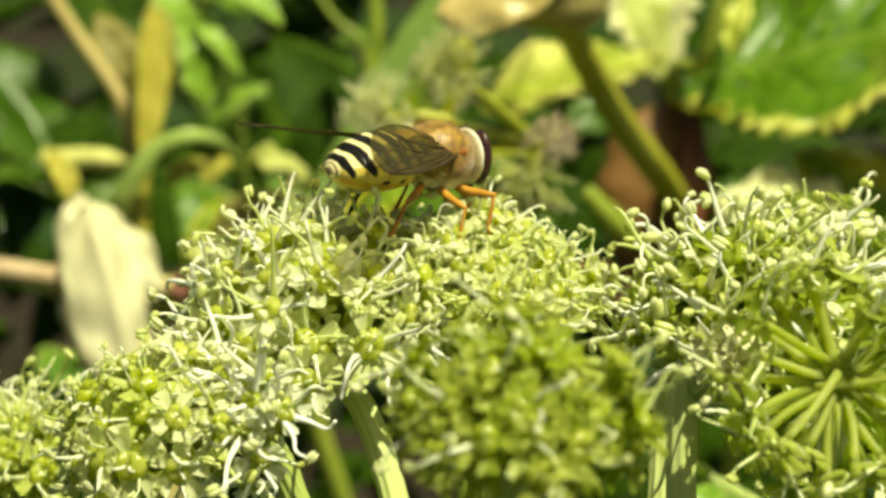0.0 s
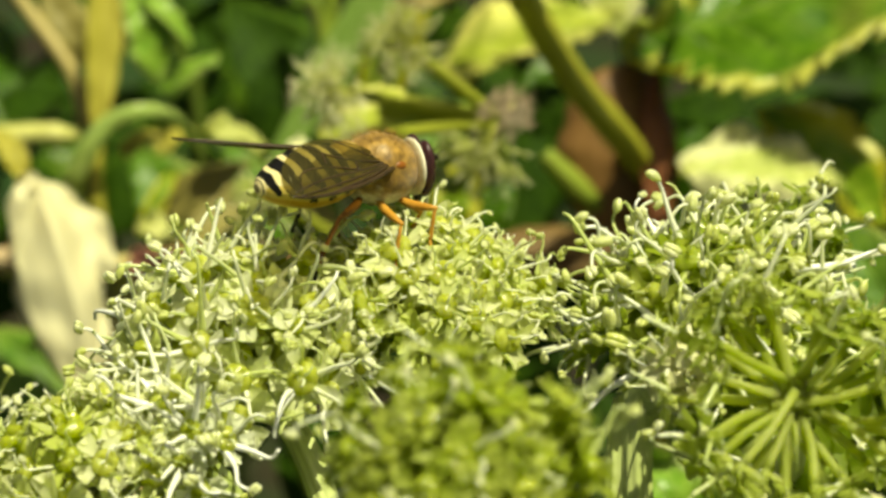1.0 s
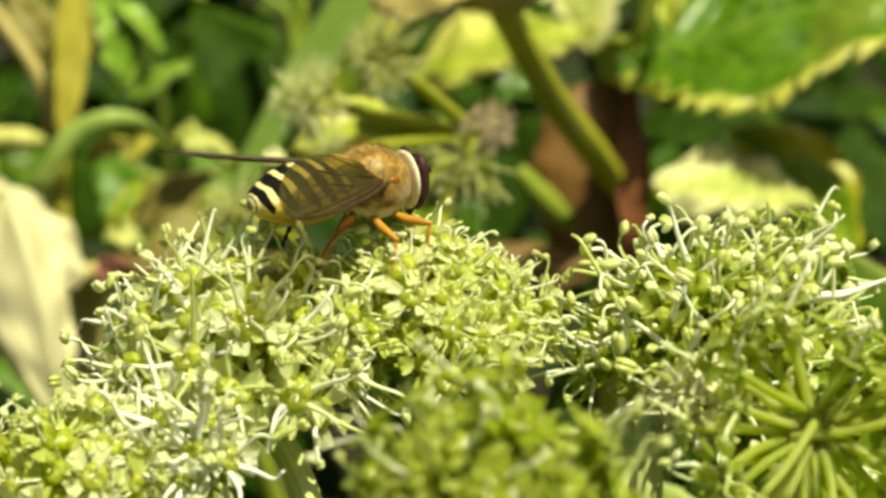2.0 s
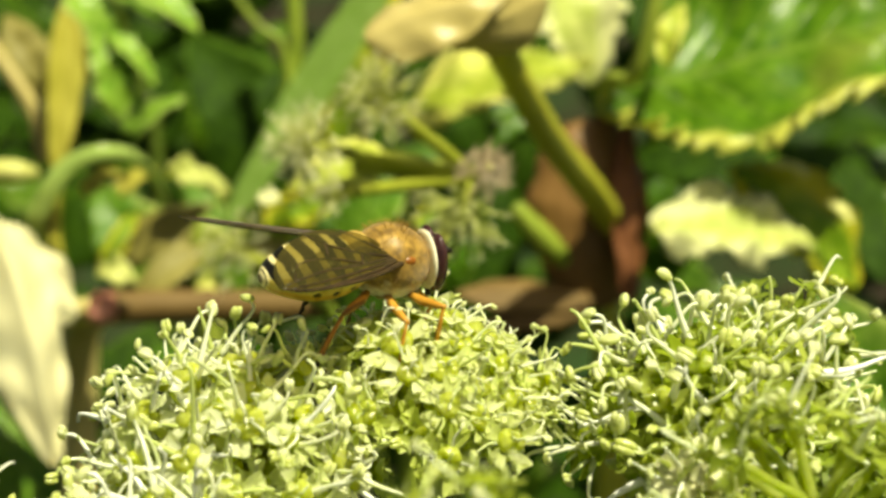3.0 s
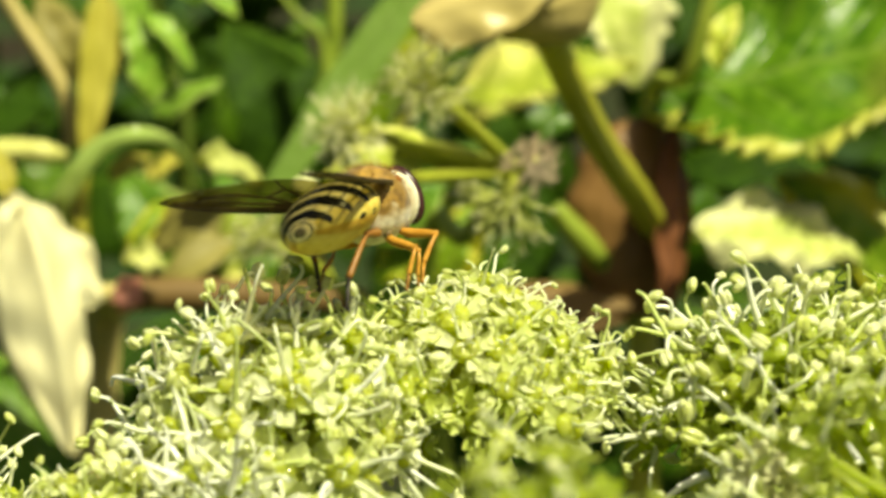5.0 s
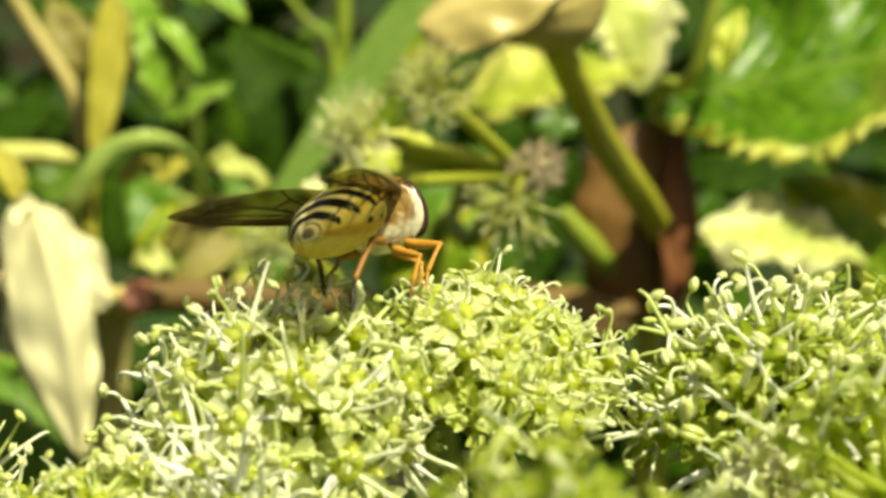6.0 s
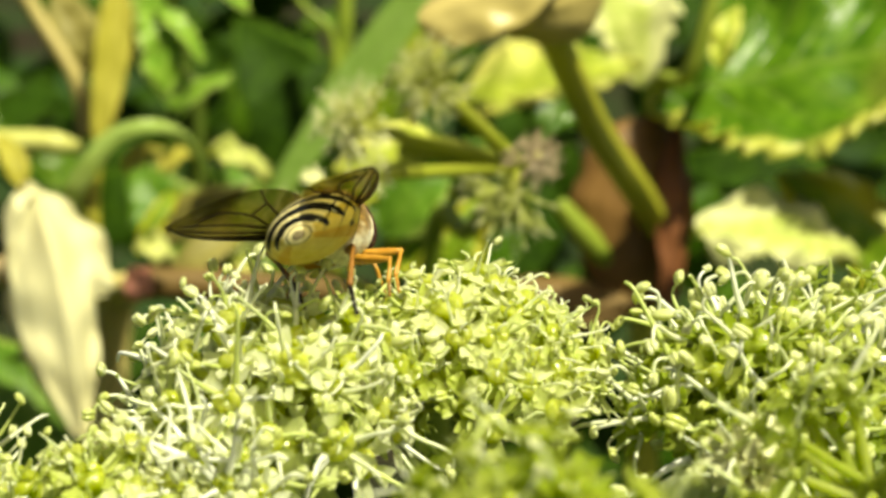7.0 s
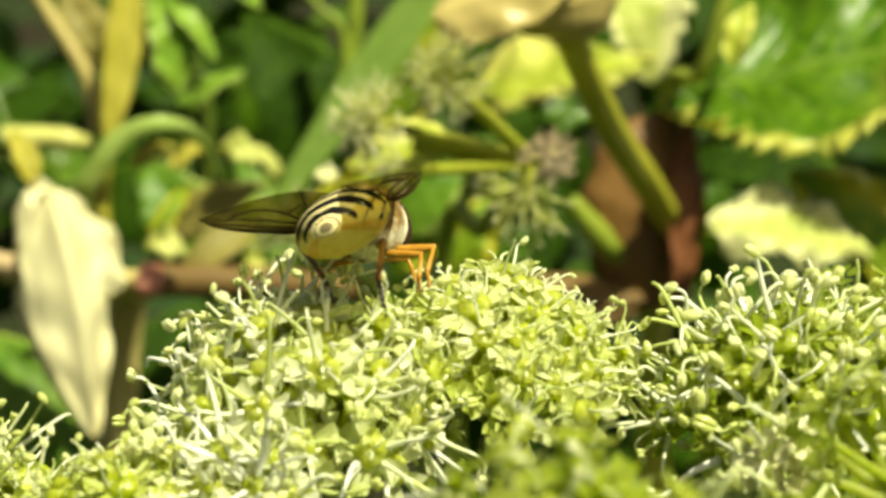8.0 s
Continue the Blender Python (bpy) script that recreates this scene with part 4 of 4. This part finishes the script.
def thorax_material():
    """Golden bronze above, passing into grey-white dust below."""
    m, n, l, p = material("thorax_bronze", 0.45, 0.6)
    g, h = noisy(n, l, 2600, 5), noisy(n, l, 700, 3)
    sep = n.new("ShaderNodeSeparateXYZ")
    l.new(n.new("ShaderNodeTexCoord").outputs["Object"], sep.inputs[0])
    low = math_node(n, l, 'ADD', math_node(n, l, 'MULTIPLY', sep.outputs[2], -1000.0), math_node(n, l, 'MULTIPLY', math_node(n, l, 'SUBTRACT', h, 0.5), 2.2))
    top = ramp(n, l, g, (0.35, (0.15, 0.08, 0.012)), (0.65, (0.40, 0.23, 0.04)))
    dust = ramp(n, l, g, (0.35, (0.40, 0.36, 0.24)), (0.65, (0.76, 0.72, 0.56)))
    # three faint dark stripes along the back
    side = math_node(n, l, 'ABSOLUTE', math_node(n, l, 'SUBTRACT', math_node(n, l, 'FRACT', math_node(n, l, 'MULTIPLY', sep.outputs[1], 900.0)), 0.5))
    top = mixrgb(n, l, math_node(n, l, 'MULTIPLY', ramp(n, l, side, (0.05, 1.0), (0.2, 0.0)), 0.35), top, (0.10, 0.05, 0.01))
    l.new(mixrgb(n, l, ramp(n, l, low, (0.5, 0.0), (0.95, 1.0)), top, dust), p.inputs["Base Color"])
    relief(n, l, p, g, 0.6, 0.00006)
    p.inputs["Sheen Weight"].default_value = 0.3
    return m


F_BRONZE = thorax_material()
F_SCUTE = fly_material("scutellum_yellow", (0.46, 0.30, 0.07), (0.66, 0.47, 0.15), 0.3, 1500)
F_BLACK = fly_material("band_black", (0.004, 0.004, 0.004), (0.014, 0.012, 0.010), 0.28, 3000)
F_YELLOW = fly_material("band_yellow", (0.56, 0.40, 0.06), (0.76, 0.60, 0.17), 0.42, 2000)
F_CREAM = fly_material("band_cream", (0.70, 0.57, 0.24), (0.88, 0.77, 0.44), 0.4, 2000)
F_ORANGE = fly_material("side_orange", (0.50, 0.28, 0.035), (0.66, 0.42, 0.08), 0.42, 1600)
F_SHOULDER = fly_material("shoulder_brown", (0.05, 0.016, 0.004), (0.26, 0.09, 0.016), 0.3, 1500)
F_GREY = fly_material("tail_grey", (0.10, 0.08, 0.05), (0.28, 0.22, 0.12), 0.5, 3000)
F_LEG = fly_material("leg_orange", (0.36, 0.15, 0.015), (0.55, 0.28, 0.05), 0.35, 1500)
F_LEGDARK = fly_material("leg_brown", (0.14, 0.055, 0.012), (0.34, 0.15, 0.028), 0.4, 900)
F_TARSUS = fly_material("leg_black", (0.006, 0.005, 0.004), (0.03, 0.02, 0.012), 0.4, 2000)
F_EYE = fly_material("eye_maroon", (0.022, 0.008, 0.009), (0.06, 0.022, 0.022), 0.2, 9000, 0.6, 0.25)
F_RIM = fly_material("face_white", (0.66, 0.60, 0.42), (0.86, 0.82, 0.66), 0.6, 3000, 0.3)
F_HAIR = fly_material("hair_gold", (0.30, 0.18, 0.03), (0.48, 0.30, 0.07), 0.45, 2000)


def wing_material():
    m, n, l, p = material("wing_membrane", 0.18, 0.6)
    g = noisy(n, l, 500, 4)
    l.new(ramp(n, l, g, (0.3, (0.03, 0.026, 0.006)), (0.7, (0.075, 0.06, 0.014))), p.inputs["Base Color"])
    relief(n, l, p, g, 0.4, 0.0001)
    t = n.new("ShaderNodeBsdfTransparent")
    t.inputs[0].default_value = (0.62, 0.56, 0.27, 1)
    x = n.new("ShaderNodeMixShader")
    x.inputs[0].default_value = 0.37
    l.new(p.outputs[0], x.inputs[1])
    l.new(t.outputs[0], x.inputs[2])
    l.new(x.outputs[0], n["Material Output"].inputs[0])
    return m


F_WING = wing_material()
F_VEIN = fly_material("wing_vein", (0.02, 0.012, 0.006), (0.06, 0.035, 0.015), 0.4, 1500)


def blob(name, c, r, mat, parent, label="", rings=16, seg=24):
    s = Shape()
    s.add(*ball([a * MM for a in c], tuple(a * MM for a in r), rings, seg))
    return part(name, s.mesh(name, [mat]), parent, label)


def thorax_mesh():
    """Bronze above, dusted grey below, with a faint furrow behind the shoulders."""
    v, f = ball((-0.1 * MM, 0, 0.05 * MM), (2.0 * MM, 1.68 * MM, 1.72 * MM), 28, 36)
    for p in v:
        x, z = p.x / MM, p.z / MM
        p.z -= 0.10 * MM * max(0, x) - (0.06 * MM * math.exp(-(x - 0.15) ** 2 / 0.02) * (-1 if z > 0 else 0))
        p.y *= 1 + 0.06 * math.cos(x * 2.2)
    return mesh_of("thorax", v, f, [F_BRONZE])


def abdomen_mesh():
    """Five segments, cream with black bands that taper to the sides, yellow flanks, small dark side spots and a grey tip."""
    n, seg = 170, 96
    verts, faces, k = [], [], []
    for i in range(n + 1):
        t = math.sin(i / n * math.pi / 2)
        a = math.pi * (0.1 + 0.9 * t)
        w = 2.2 * (math.sin(a) ** 0.6) * (1.0 - 0.04 * t)
        h = 1.42 * (math.sin(a) ** 0.6)
        if i == n:
            w = h = 0.02
        crease = 1 - 0.035 * sum(math.exp(-((t - c) / 0.008) ** 2) for c in (0.18, 0.37, 0.57, 0.76, 0.93))
        x = -1.35 - 4.9 * (t if t < 0.8 else 0.8 + (t - 0.8) * (1.35 - 1.75 * (t - 0.8)))
        z = 0.05 - 0.1 * t - 0.25 * t * t
        for j in range(seg):
            b = 2 * math.pi * j / seg
            c = math.cos(b)
            verts.append(Vector((x, math.sin(b) * w * crease, z + c * h * crease * (1.0 if c > 0 else 0.92))) * MM)
    bands = ((0.09, 0.048, 80), (0.275, 0.054, 86), (0.455, 0.058, 90), (0.63, 0.058, 94), (0.79, 0.05, 98), (0.91, 0.032, 106))
    for i in range(n):
        for j in range(seg):
            q = (j + 1) % seg
            faces.append((i * seg + j, i * seg + q, (i + 1) * seg + q, (i + 1) * seg + j))
            t = math.sin((i + 0.5) / n * math.pi / 2)
            b = 360 * (j + 0.5) / seg
            phi = min(b, 360 - b)
            m = 4 if phi < 72 else 1 if phi < 116 else 2 if phi < 138 else 1
            for c, hw, wide in bands:
                bow = c - 0.10 * min(1.0, 0.1 + 2.5 * (1 - c)) * (phi / 80) ** 2 + 0.005 * math.cos(radians(phi * 6))
                if abs(t - bow) < hw * max(0.0, 1 - (phi / wide) ** 8) ** 0.8:
                    m = 0
            for c in (0.22, 0.40, 0.58):
                if ((t - c) / 0.04) ** 2 + ((phi - 114) / 6) ** 2 < 1:
                    m = 0
            if t > 0.986:
                m = 3
            elif t > 0.965:
                m = 4
            elif t > 0.957:
                m = 3 if phi > 110 else 0
            elif t > 0.94:
                m = 4 if phi < 110 else 1
            k.append(m)
    return mesh_of("abdomen", verts, faces, [F_BLACK, F_YELLOW, F_ORANGE, F_GREY, F_CREAM], k)


def wing_edge(x):
    """Front and rear margins of the wing at the share x of its length."""
    front = 0.42 * math.sin(math.pi * min(1, 0.08 + x * 0.92)) ** 0.5 + 0.25 * x * (1 - x)
    rear = -2.6 * (max(0.0, math.sin(math.pi * x ** 0.95)) ** 0.5) * (1 - 0.08 * x)
    return front, rear


def wing_parts(side, root):
    """A wing along +x from its hinge, the front margin towards side."""
    length, nx, ny = 9.3, 44, 10
    verts, faces = [], []
    for i in range(nx + 1):
        x = i / nx
        fr, re = wing_edge(x)
        for j in range(ny + 1):
            y = fr + (re - fr) * j / ny
            z = 0.12 * math.sin(x * 3) - 0.05 * y * y + 0.05 * math.sin(j * 2.1)
            verts.append(Vector((x * length, y * side, z)) * MM)
    for i in range(nx):
        for j in range(ny):
            o = i * (ny + 1) + j
            q = (o, o + ny + 1, o + ny + 2, o + 1)
            faces.append(q if side > 0 else q[::-1])
    wing = part("wing", mesh_of("wing", verts, faces, F_WING), root, "smoky translucent wing with dark veins")

    def vein(path, r0, r1):
        pts = []
        for x, s in path:
            fr, re = wing_edge(x)
            y = fr + (re - fr) * s
            pts.append(Vector((x * length, y * side, 0.12 * math.sin(x * 3) - 0.05 * y * y + 0.02)) * MM)
        sh = Shape()
        sh.add(*tube(smooth_line(pts, 5), [r0 * MM, r1 * MM], 6))
        part("vein", sh.mesh("vein", [F_VEIN]), wing)

    vein([(0, 0.5), (0.06, 0.05), (0.3, 0), (0.6, 0), (0.85, 0), (0.98, 0.2)], 0.13, 0.06)
    vein([(0.04, 0.25), (0.25, 0.08), (0.55, 0.05), (0.72, 0)], 0.08, 0.05)
    vein([(0.04, 0.3), (0.3, 0.16), (0.6, 0.14), (0.92, 0.10)], 0.08, 0.04)
    vein([(0.06, 0.35), (0.3, 0.26), (0.6, 0.32), (0.94, 0.3)], 0.07, 0.04)
    vein([(0.3, 0.3), (0.5, 0.5), (0.72, 0.6), (0.82, 0.45), (0.84, 0.3)], 0.06, 0.04)
    vein([(0.06, 0.4), (0.25, 0.5), (0.45, 0.75), (0.55, 0.98)], 0.06, 0.04)
    vein([(0.25, 0.5), (0.3, 0.28)], 0.05, 0.05)
    vein([(0.45, 0.74), (0.5, 0.5)], 0.05, 0.05)
    vein([(0.05, 0.5), (0.15, 0.75), (0.28, 0.97)], 0.05, 0.03)
    return wing


def wing_pose(side, spread, rise, roof):
    """The wing points back, spread degrees out from the body's line, rise up, its front margin roof degrees down."""
    a, e = radians(spread), radians(rise)
    span = Vector((-math.cos(a) * math.cos(e), side * math.sin(a) * math.cos(e), math.sin(e)))
    lead = Vector((math.sin(a), side * math.cos(a), 0))
    up = lead.cross(span) if side > 0 else span.cross(lead)
    up = -up if up.z < 0 else up
    r = radians(roof)
    lead = lead * math.cos(r) - up * math.sin(r)
    # columns: span, front margin on +y for the left wing and -y for the right
    y = lead * side
    m = Matrix((span, y, span.cross(y))).transposed().to_4x4()
    m.translation = Vector((0.1, side * 1.3, 0.55)) * MM
    return m


def leg(name, pts, radii, cols, root):
    """Femur, tibia and foot as one jointed leg that turns at its hip; it has its own origin there."""
    hip = new(name)
    hip.parent = root
    hip.empty_display_size = 0.0005
    hip.location = Vector(pts[0]) * MM
    p = [(Vector(q) - Vector(pts[0])) * MM for q in pts]
    names = ("femur", "tibia", "tarsus")
    for i in range(3):
        side = (p[i + 1] - p[i]).orthogonal().normalized() * 0.1 * MM
        line = smooth_line([p[i], p[i].lerp(p[i + 1], 0.35) + side, p[i].lerp(p[i + 1], 0.7) + side * 0.6, p[i + 1]], 4)
        s = Shape()
        shape = ((0.7, 1.1, 1.0, 0.6), (0.7, 0.75, 0.9, 0.95), (1.0, 0.9, 0.8, 0.6))[i]
        s.add(*tube(line, [radii[i] * k * MM for k in shape], 9))
        s.add(*ball(p[i + 1], radii[i] * 0.7 * MM, 5, 8))
        if i == 2:
            for q in range(1, 5):
                s.add(*ball(p[2] + (p[3] - p[2]) * q / 4, radii[2] * 1.2 * MM, 5, 8))
        part(names[i], s.mesh(names[i], [cols[i]]), hip)
    return hip


def hairs(root):
    """Short golden hair over the thorax."""
    r = random.Random(5)
    s = Shape()
    for _ in range(700):
        d = Vector((r.gauss(0, 1), r.gauss(0, 1), r.gauss(0.5, 0.8))).normalized()
        b = Vector((d.x * 1.98 - 0.1, d.y * 1.68, d.z * 1.66 + 0.05)) * MM
        e = b + (d + Vector((-0.35, 0, 0.1))) * r.uniform(0.16, 0.34) * MM
        s.add(*tube([b, (b + e) / 2, e], [0.014 * MM, 0.004 * MM], 3))
    part("hair", s.mesh("hair", [F_HAIR]), root)["kind"] = "stuff"


fly = tagged(new("hoverfly"), "yellow and black banded hoverfly feeding on the flower head", "insect")
fly.empty_display_size = 0.002
fly.scale = (1.08, 1.08, 1.08)  # about 10 mm long
part("thorax", thorax_mesh(), fly, "golden bronze hairy thorax")
blob("scutellum", (-1.72, 0, 0.98), (0.74, 1.1, 0.48), F_SCUTE, fly)
part("abdomen", abdomen_mesh(), fly, "yellow abdomen with curved black bands")
hairs(fly)
head = blob("head", (1.66, 0, -0.06), (0.22, 1.46, 1.36), F_RIM, fly, "cream-white dusted head rim")
for y in (-1, 1):
    blob("eye", (1.99, 0.62 * y, -0.04), (0.45, 0.86, 1.36), F_EYE, head, "dark maroon compound eye")
blob("face", (1.95, 0, -0.45), (0.45, 0.36, 0.78), F_RIM, head)
blob("mouth", (1.95, 0, -1.45), (0.22, 0.22, 0.40), F_TARSUS, head, "black mouthparts")
for y in (-1, 1):
    sh = Shape()
    sh.add(*tube(smooth_line([(0.00236, y * 0.00012, 0.0003), (0.00264, y * 0.0002, 0.00038), (0.00289, y * 0.00026, 0.00025)], 4), [0.00009, 0.00016, 0.0001], 7))
    sh.add(*tube([Vector((0.00274, y * 0.00022, 0.00038)), Vector((0.00304, y * 0.0003, 0.0006)), Vector((0.00324, y * 0.0004, 0.0007))], [0.00003, 0.00001], 4))
    part("antenna", sh.mesh("antenna", [F_TARSUS]), head)
for y in (-1, 1):
    blob("wing_base", (0.2, 1.48 * y, 0.48), (0.42, 0.24, 0.24), F_SHOULDER, fly, "", 10, 14)
    blob("calypter", (-0.45, 1.48 * y, 0.30), (0.42, 0.20, 0.30), F_SCUTE, fly, "", 10, 14)
    for x in (0.95, 0.3, -0.65):
        blob("coxa", (x, 0.55 * y, -1.28), (0.30, 0.28, 0.30), F_GREY, fly, "", 8, 12)
    blob("haltere", (-0.95, 0.95 * y, 0.1), (0.16, 0.16, 0.16), F_YELLOW, fly, "", 6, 8)
wing_left, wing_right = wing_parts(1, fly), wing_parts(-1, fly)
# joints of each leg when the fly stands turned away; its foot just before that; hip and foot when it stands side on
LEGS = [
    (leg("front_leg", [(0.3, -0.56, -1.4), (0.17, -2.33, -2.19), (-0.79, -1.83, -3.16), (-1.4, -1.81, -3.87)], (0.20, 0.12, 0.07), (F_LEG, F_LEG, F_LEG), fly), (-1.4, -1.6, -3.9), (0.6, -0.9, -1.3), (1.2, -2.4, -3.2)),
    (leg("front_leg", [(0.6, 0.4, -1.4), (1.9, -0.6, -1.9), (1.9, -0.5, -3.0), (2.1, -0.4, -3.6)], (0.18, 0.11, 0.06), (F_LEG, F_LEG, F_LEG), fly), (1.3, 0.37, -3.8), (0.8, 0.4, -1.3), (1.7, 0.6, -3.5)),
    (leg("middle_leg", [(-0.4, -0.3, -1.45), (-1.29, -2.02, -2.42), (-1.94, -1.67, -3.37), (-2.38, -1.58, -3.94)], (0.19, 0.11, 0.07), (F_LEG, F_LEG, F_LEGDARK), fly), (-2.38, -1.3, -4.0), (-0.5, -0.8, -1.2), (-0.6, -3.0, -3.7)),
    (leg("middle_leg", [(-0.1, 0.7, -1.4), (0.3, 2.31, -0.8), (-1.35, 2.8, -1.9), (-2.27, 2.97, -2.9)], (0.17, 0.11, 0.07), (F_LEG, F_LEG, F_LEGDARK), fly), (-3.6, 2.3, -2.9), (-0.1, 0.7, -1.4), (-1.2, 1.6, -4.2)),
    (leg("hind_leg", [(-0.93, -0.36, -1.2), (-2.97, -1.15, -1.4), (-4.54, -0.67, -3.0), (-5.3, -0.63, -4.2)], (0.2, 0.15, 0.1), (F_LEGDARK, F_LEGDARK, F_TARSUS), fly), (-5.76, -0.2, -4.03), (-1.2, -0.5, -1.1), (-3.95, -2.08, -4.4)),
    (leg("hind_leg", [(-1.1, 0.9, -1.1), (-1.08, 2.86, 0.2), (-3.06, 1.88, -1.67), (-3.88, 1.69, -2.9)], (0.18, 0.14, 0.1), (F_LEGDARK, F_LEGDARK, F_TARSUS), fly), (-4.6, 1.6, -2.9), (-1.3, 0.7, -1.1), (-3.4, 2.3, -3.3)),
]


def motions():
    sway = [(0, .95, 1.05), (.5, .58, 1.04), (1, .46, .5), (1.2, .32, .6), (2.3, -.06, .7), (2.5, 0, 0), (3, .25, -.3), (3.5, .5, -.4), (4, -.14, -.5), (4.5, .1, -.1), (5, .27, -.1), (5.2, .2, -.2), (6.3, .3, .27), (6.5, .45, .5), (7, .25, .2), (7.5, .33, .03), (8, .42, -.05)]
    for head in (head_a, head_b):
        rest = head.matrix_basis.copy()
        walk(head, [(t, Matrix.Translation(turn(1, 0, 0) * (u - .95) * MM + turn(0, 0, 1) * (v - 1.05) * MM) @ rest) for t, u, v in sway])

    # the hoverfly shifts and turns on the heads: place, then heading, nose up and roll
    rows = [
        (0, (-1.1, 125.0, 1.8), 36, 5, 15),
        (0.5, (-1.4, 125.0, 1.8), 34, 5, 15),
        (1, (-1.1, 125.0, 1.6), 27, 4.5, 16),
        (1.2, (-1.2, 125.0, 1.6), 27, 5, 16),
        (2.3, (-1.8, 125.0, 1.8), 28, 7, 17),
        (2.5, (-1.7, 125.0, 1.6), 28, 7, 17),
        (3, (-0.7, 125.0, 1.5), 22, 4, 19),
        (3.3, (-0.3, 125.0, 1.6), 23, 6, 21),
        (3.5, (0.3, 125.0, 1.7), 30, 8.5, 22),
        (3.6, (-0.4, 125.0, 1.9), 50, 6.6, 2),
        (3.7, (-1.9, 125.0, 2.1), 63, 6.2, -14),
        (3.8, (-2.2, 125.0, 2.8), 64, 7.2, -20),
        (4, (-3.7, 125.0, 2.4), 62, 6.1, -22),
        (4.2, (-4.3, 125.0, 2.1), 62, 7, -22),
        (4.5, (-3.8, 125.0, 2.5), 63, 8.2, -24),
        (5, (-4.3, 125.0, 2.6), 62.5, 9.5, -24),
        (5.2, (-4.3, 125.0, 2.4), 62.5, 9, -24),
        (6.3, (-4.3, 125.0, 2.1), 64, 5, -24),
        (6.5, (-4.2, 125.0, 2.2), 64, 4.3, -24),
        (6.6, (-5.1, 125.0, 1.3), 76, -1, -26),
        (6.7, (-5.5, 125.0, 0.8), 77, -1, -28),
        (7, (-6.0, 125.0, 1.0), 78, 0.9, -28),
        (7.5, (-6.0, 125.0, 1.2), 77, 0.5, -28),
        (8, (-5.7, 125.0, 1.2), 75, -0.4, -28),
    ]
    walk(fly, [(t, LAYOUT @ pose(p[0] * MM, p[1] * MM, p[2] * MM, roll, -nose, heading)) for t, p, heading, nose, roll in rows])
    left = [(0, 25, 3.5, 8), (1.2, 25, 3.5, 8), (2.5, 22, 5, 10), (3, 21, 5, 11), (3.5, 29, 0, 13), (3.8, 19, 14, 3), (4.5, 19, 17, 2), (5.2, 20, 16, 3), (6.3, 22, 12, 5), (6.5, 22, 12, 5), (6.7, 20, 10, 18), (7, 20, 10, 17), (8, 18, 9, 5)]
    right = [(0, 35, 4, 30), (1.2, 36, 4, 31), (2.5, 35, 5, 32), (3, 34, 7, 30), (3.5, 32, 5, 32), (3.8, 17, 4, 26), (4.5, 16, 4, 24), (5.2, 17, 3, 24), (6.3, 24, -1, 18), (6.5, 25, -2, 16), (6.7, 20, 1, 16), (7, 21, 0, 17), (8, 23.5, -5, 20)]
    for wing, side, held in ((wing_left, 1, left), (wing_right, -1, right)):
        walk(wing, [(t, wing_pose(side, a, e, r)) for t, a, e, r in held])
    # the feet hold on while the body turns
    for hip, foot_mid, hip_before, foot_before in LEGS:
        joint = hip.location.copy()
        reach = next(c for c in hip.children if c.name.startswith("tarsus")).data.vertices[-1].co.copy()
        turns = [reach.rotation_difference((Vector(b) - Vector(a)) * MM).to_matrix().to_4x4() for a, b in ((hip_before, foot_before), (joint / MM, foot_mid))]
        early, middle, late = Matrix.Translation(Vector(hip_before) * MM) @ turns[0], Matrix.Translation(joint) @ turns[1], Matrix.Translation(joint)
        walk(hip, [(0, early), (3.4, early), (3.8, middle), (6.5, middle), (6.7, late), (8, late)])


motions()
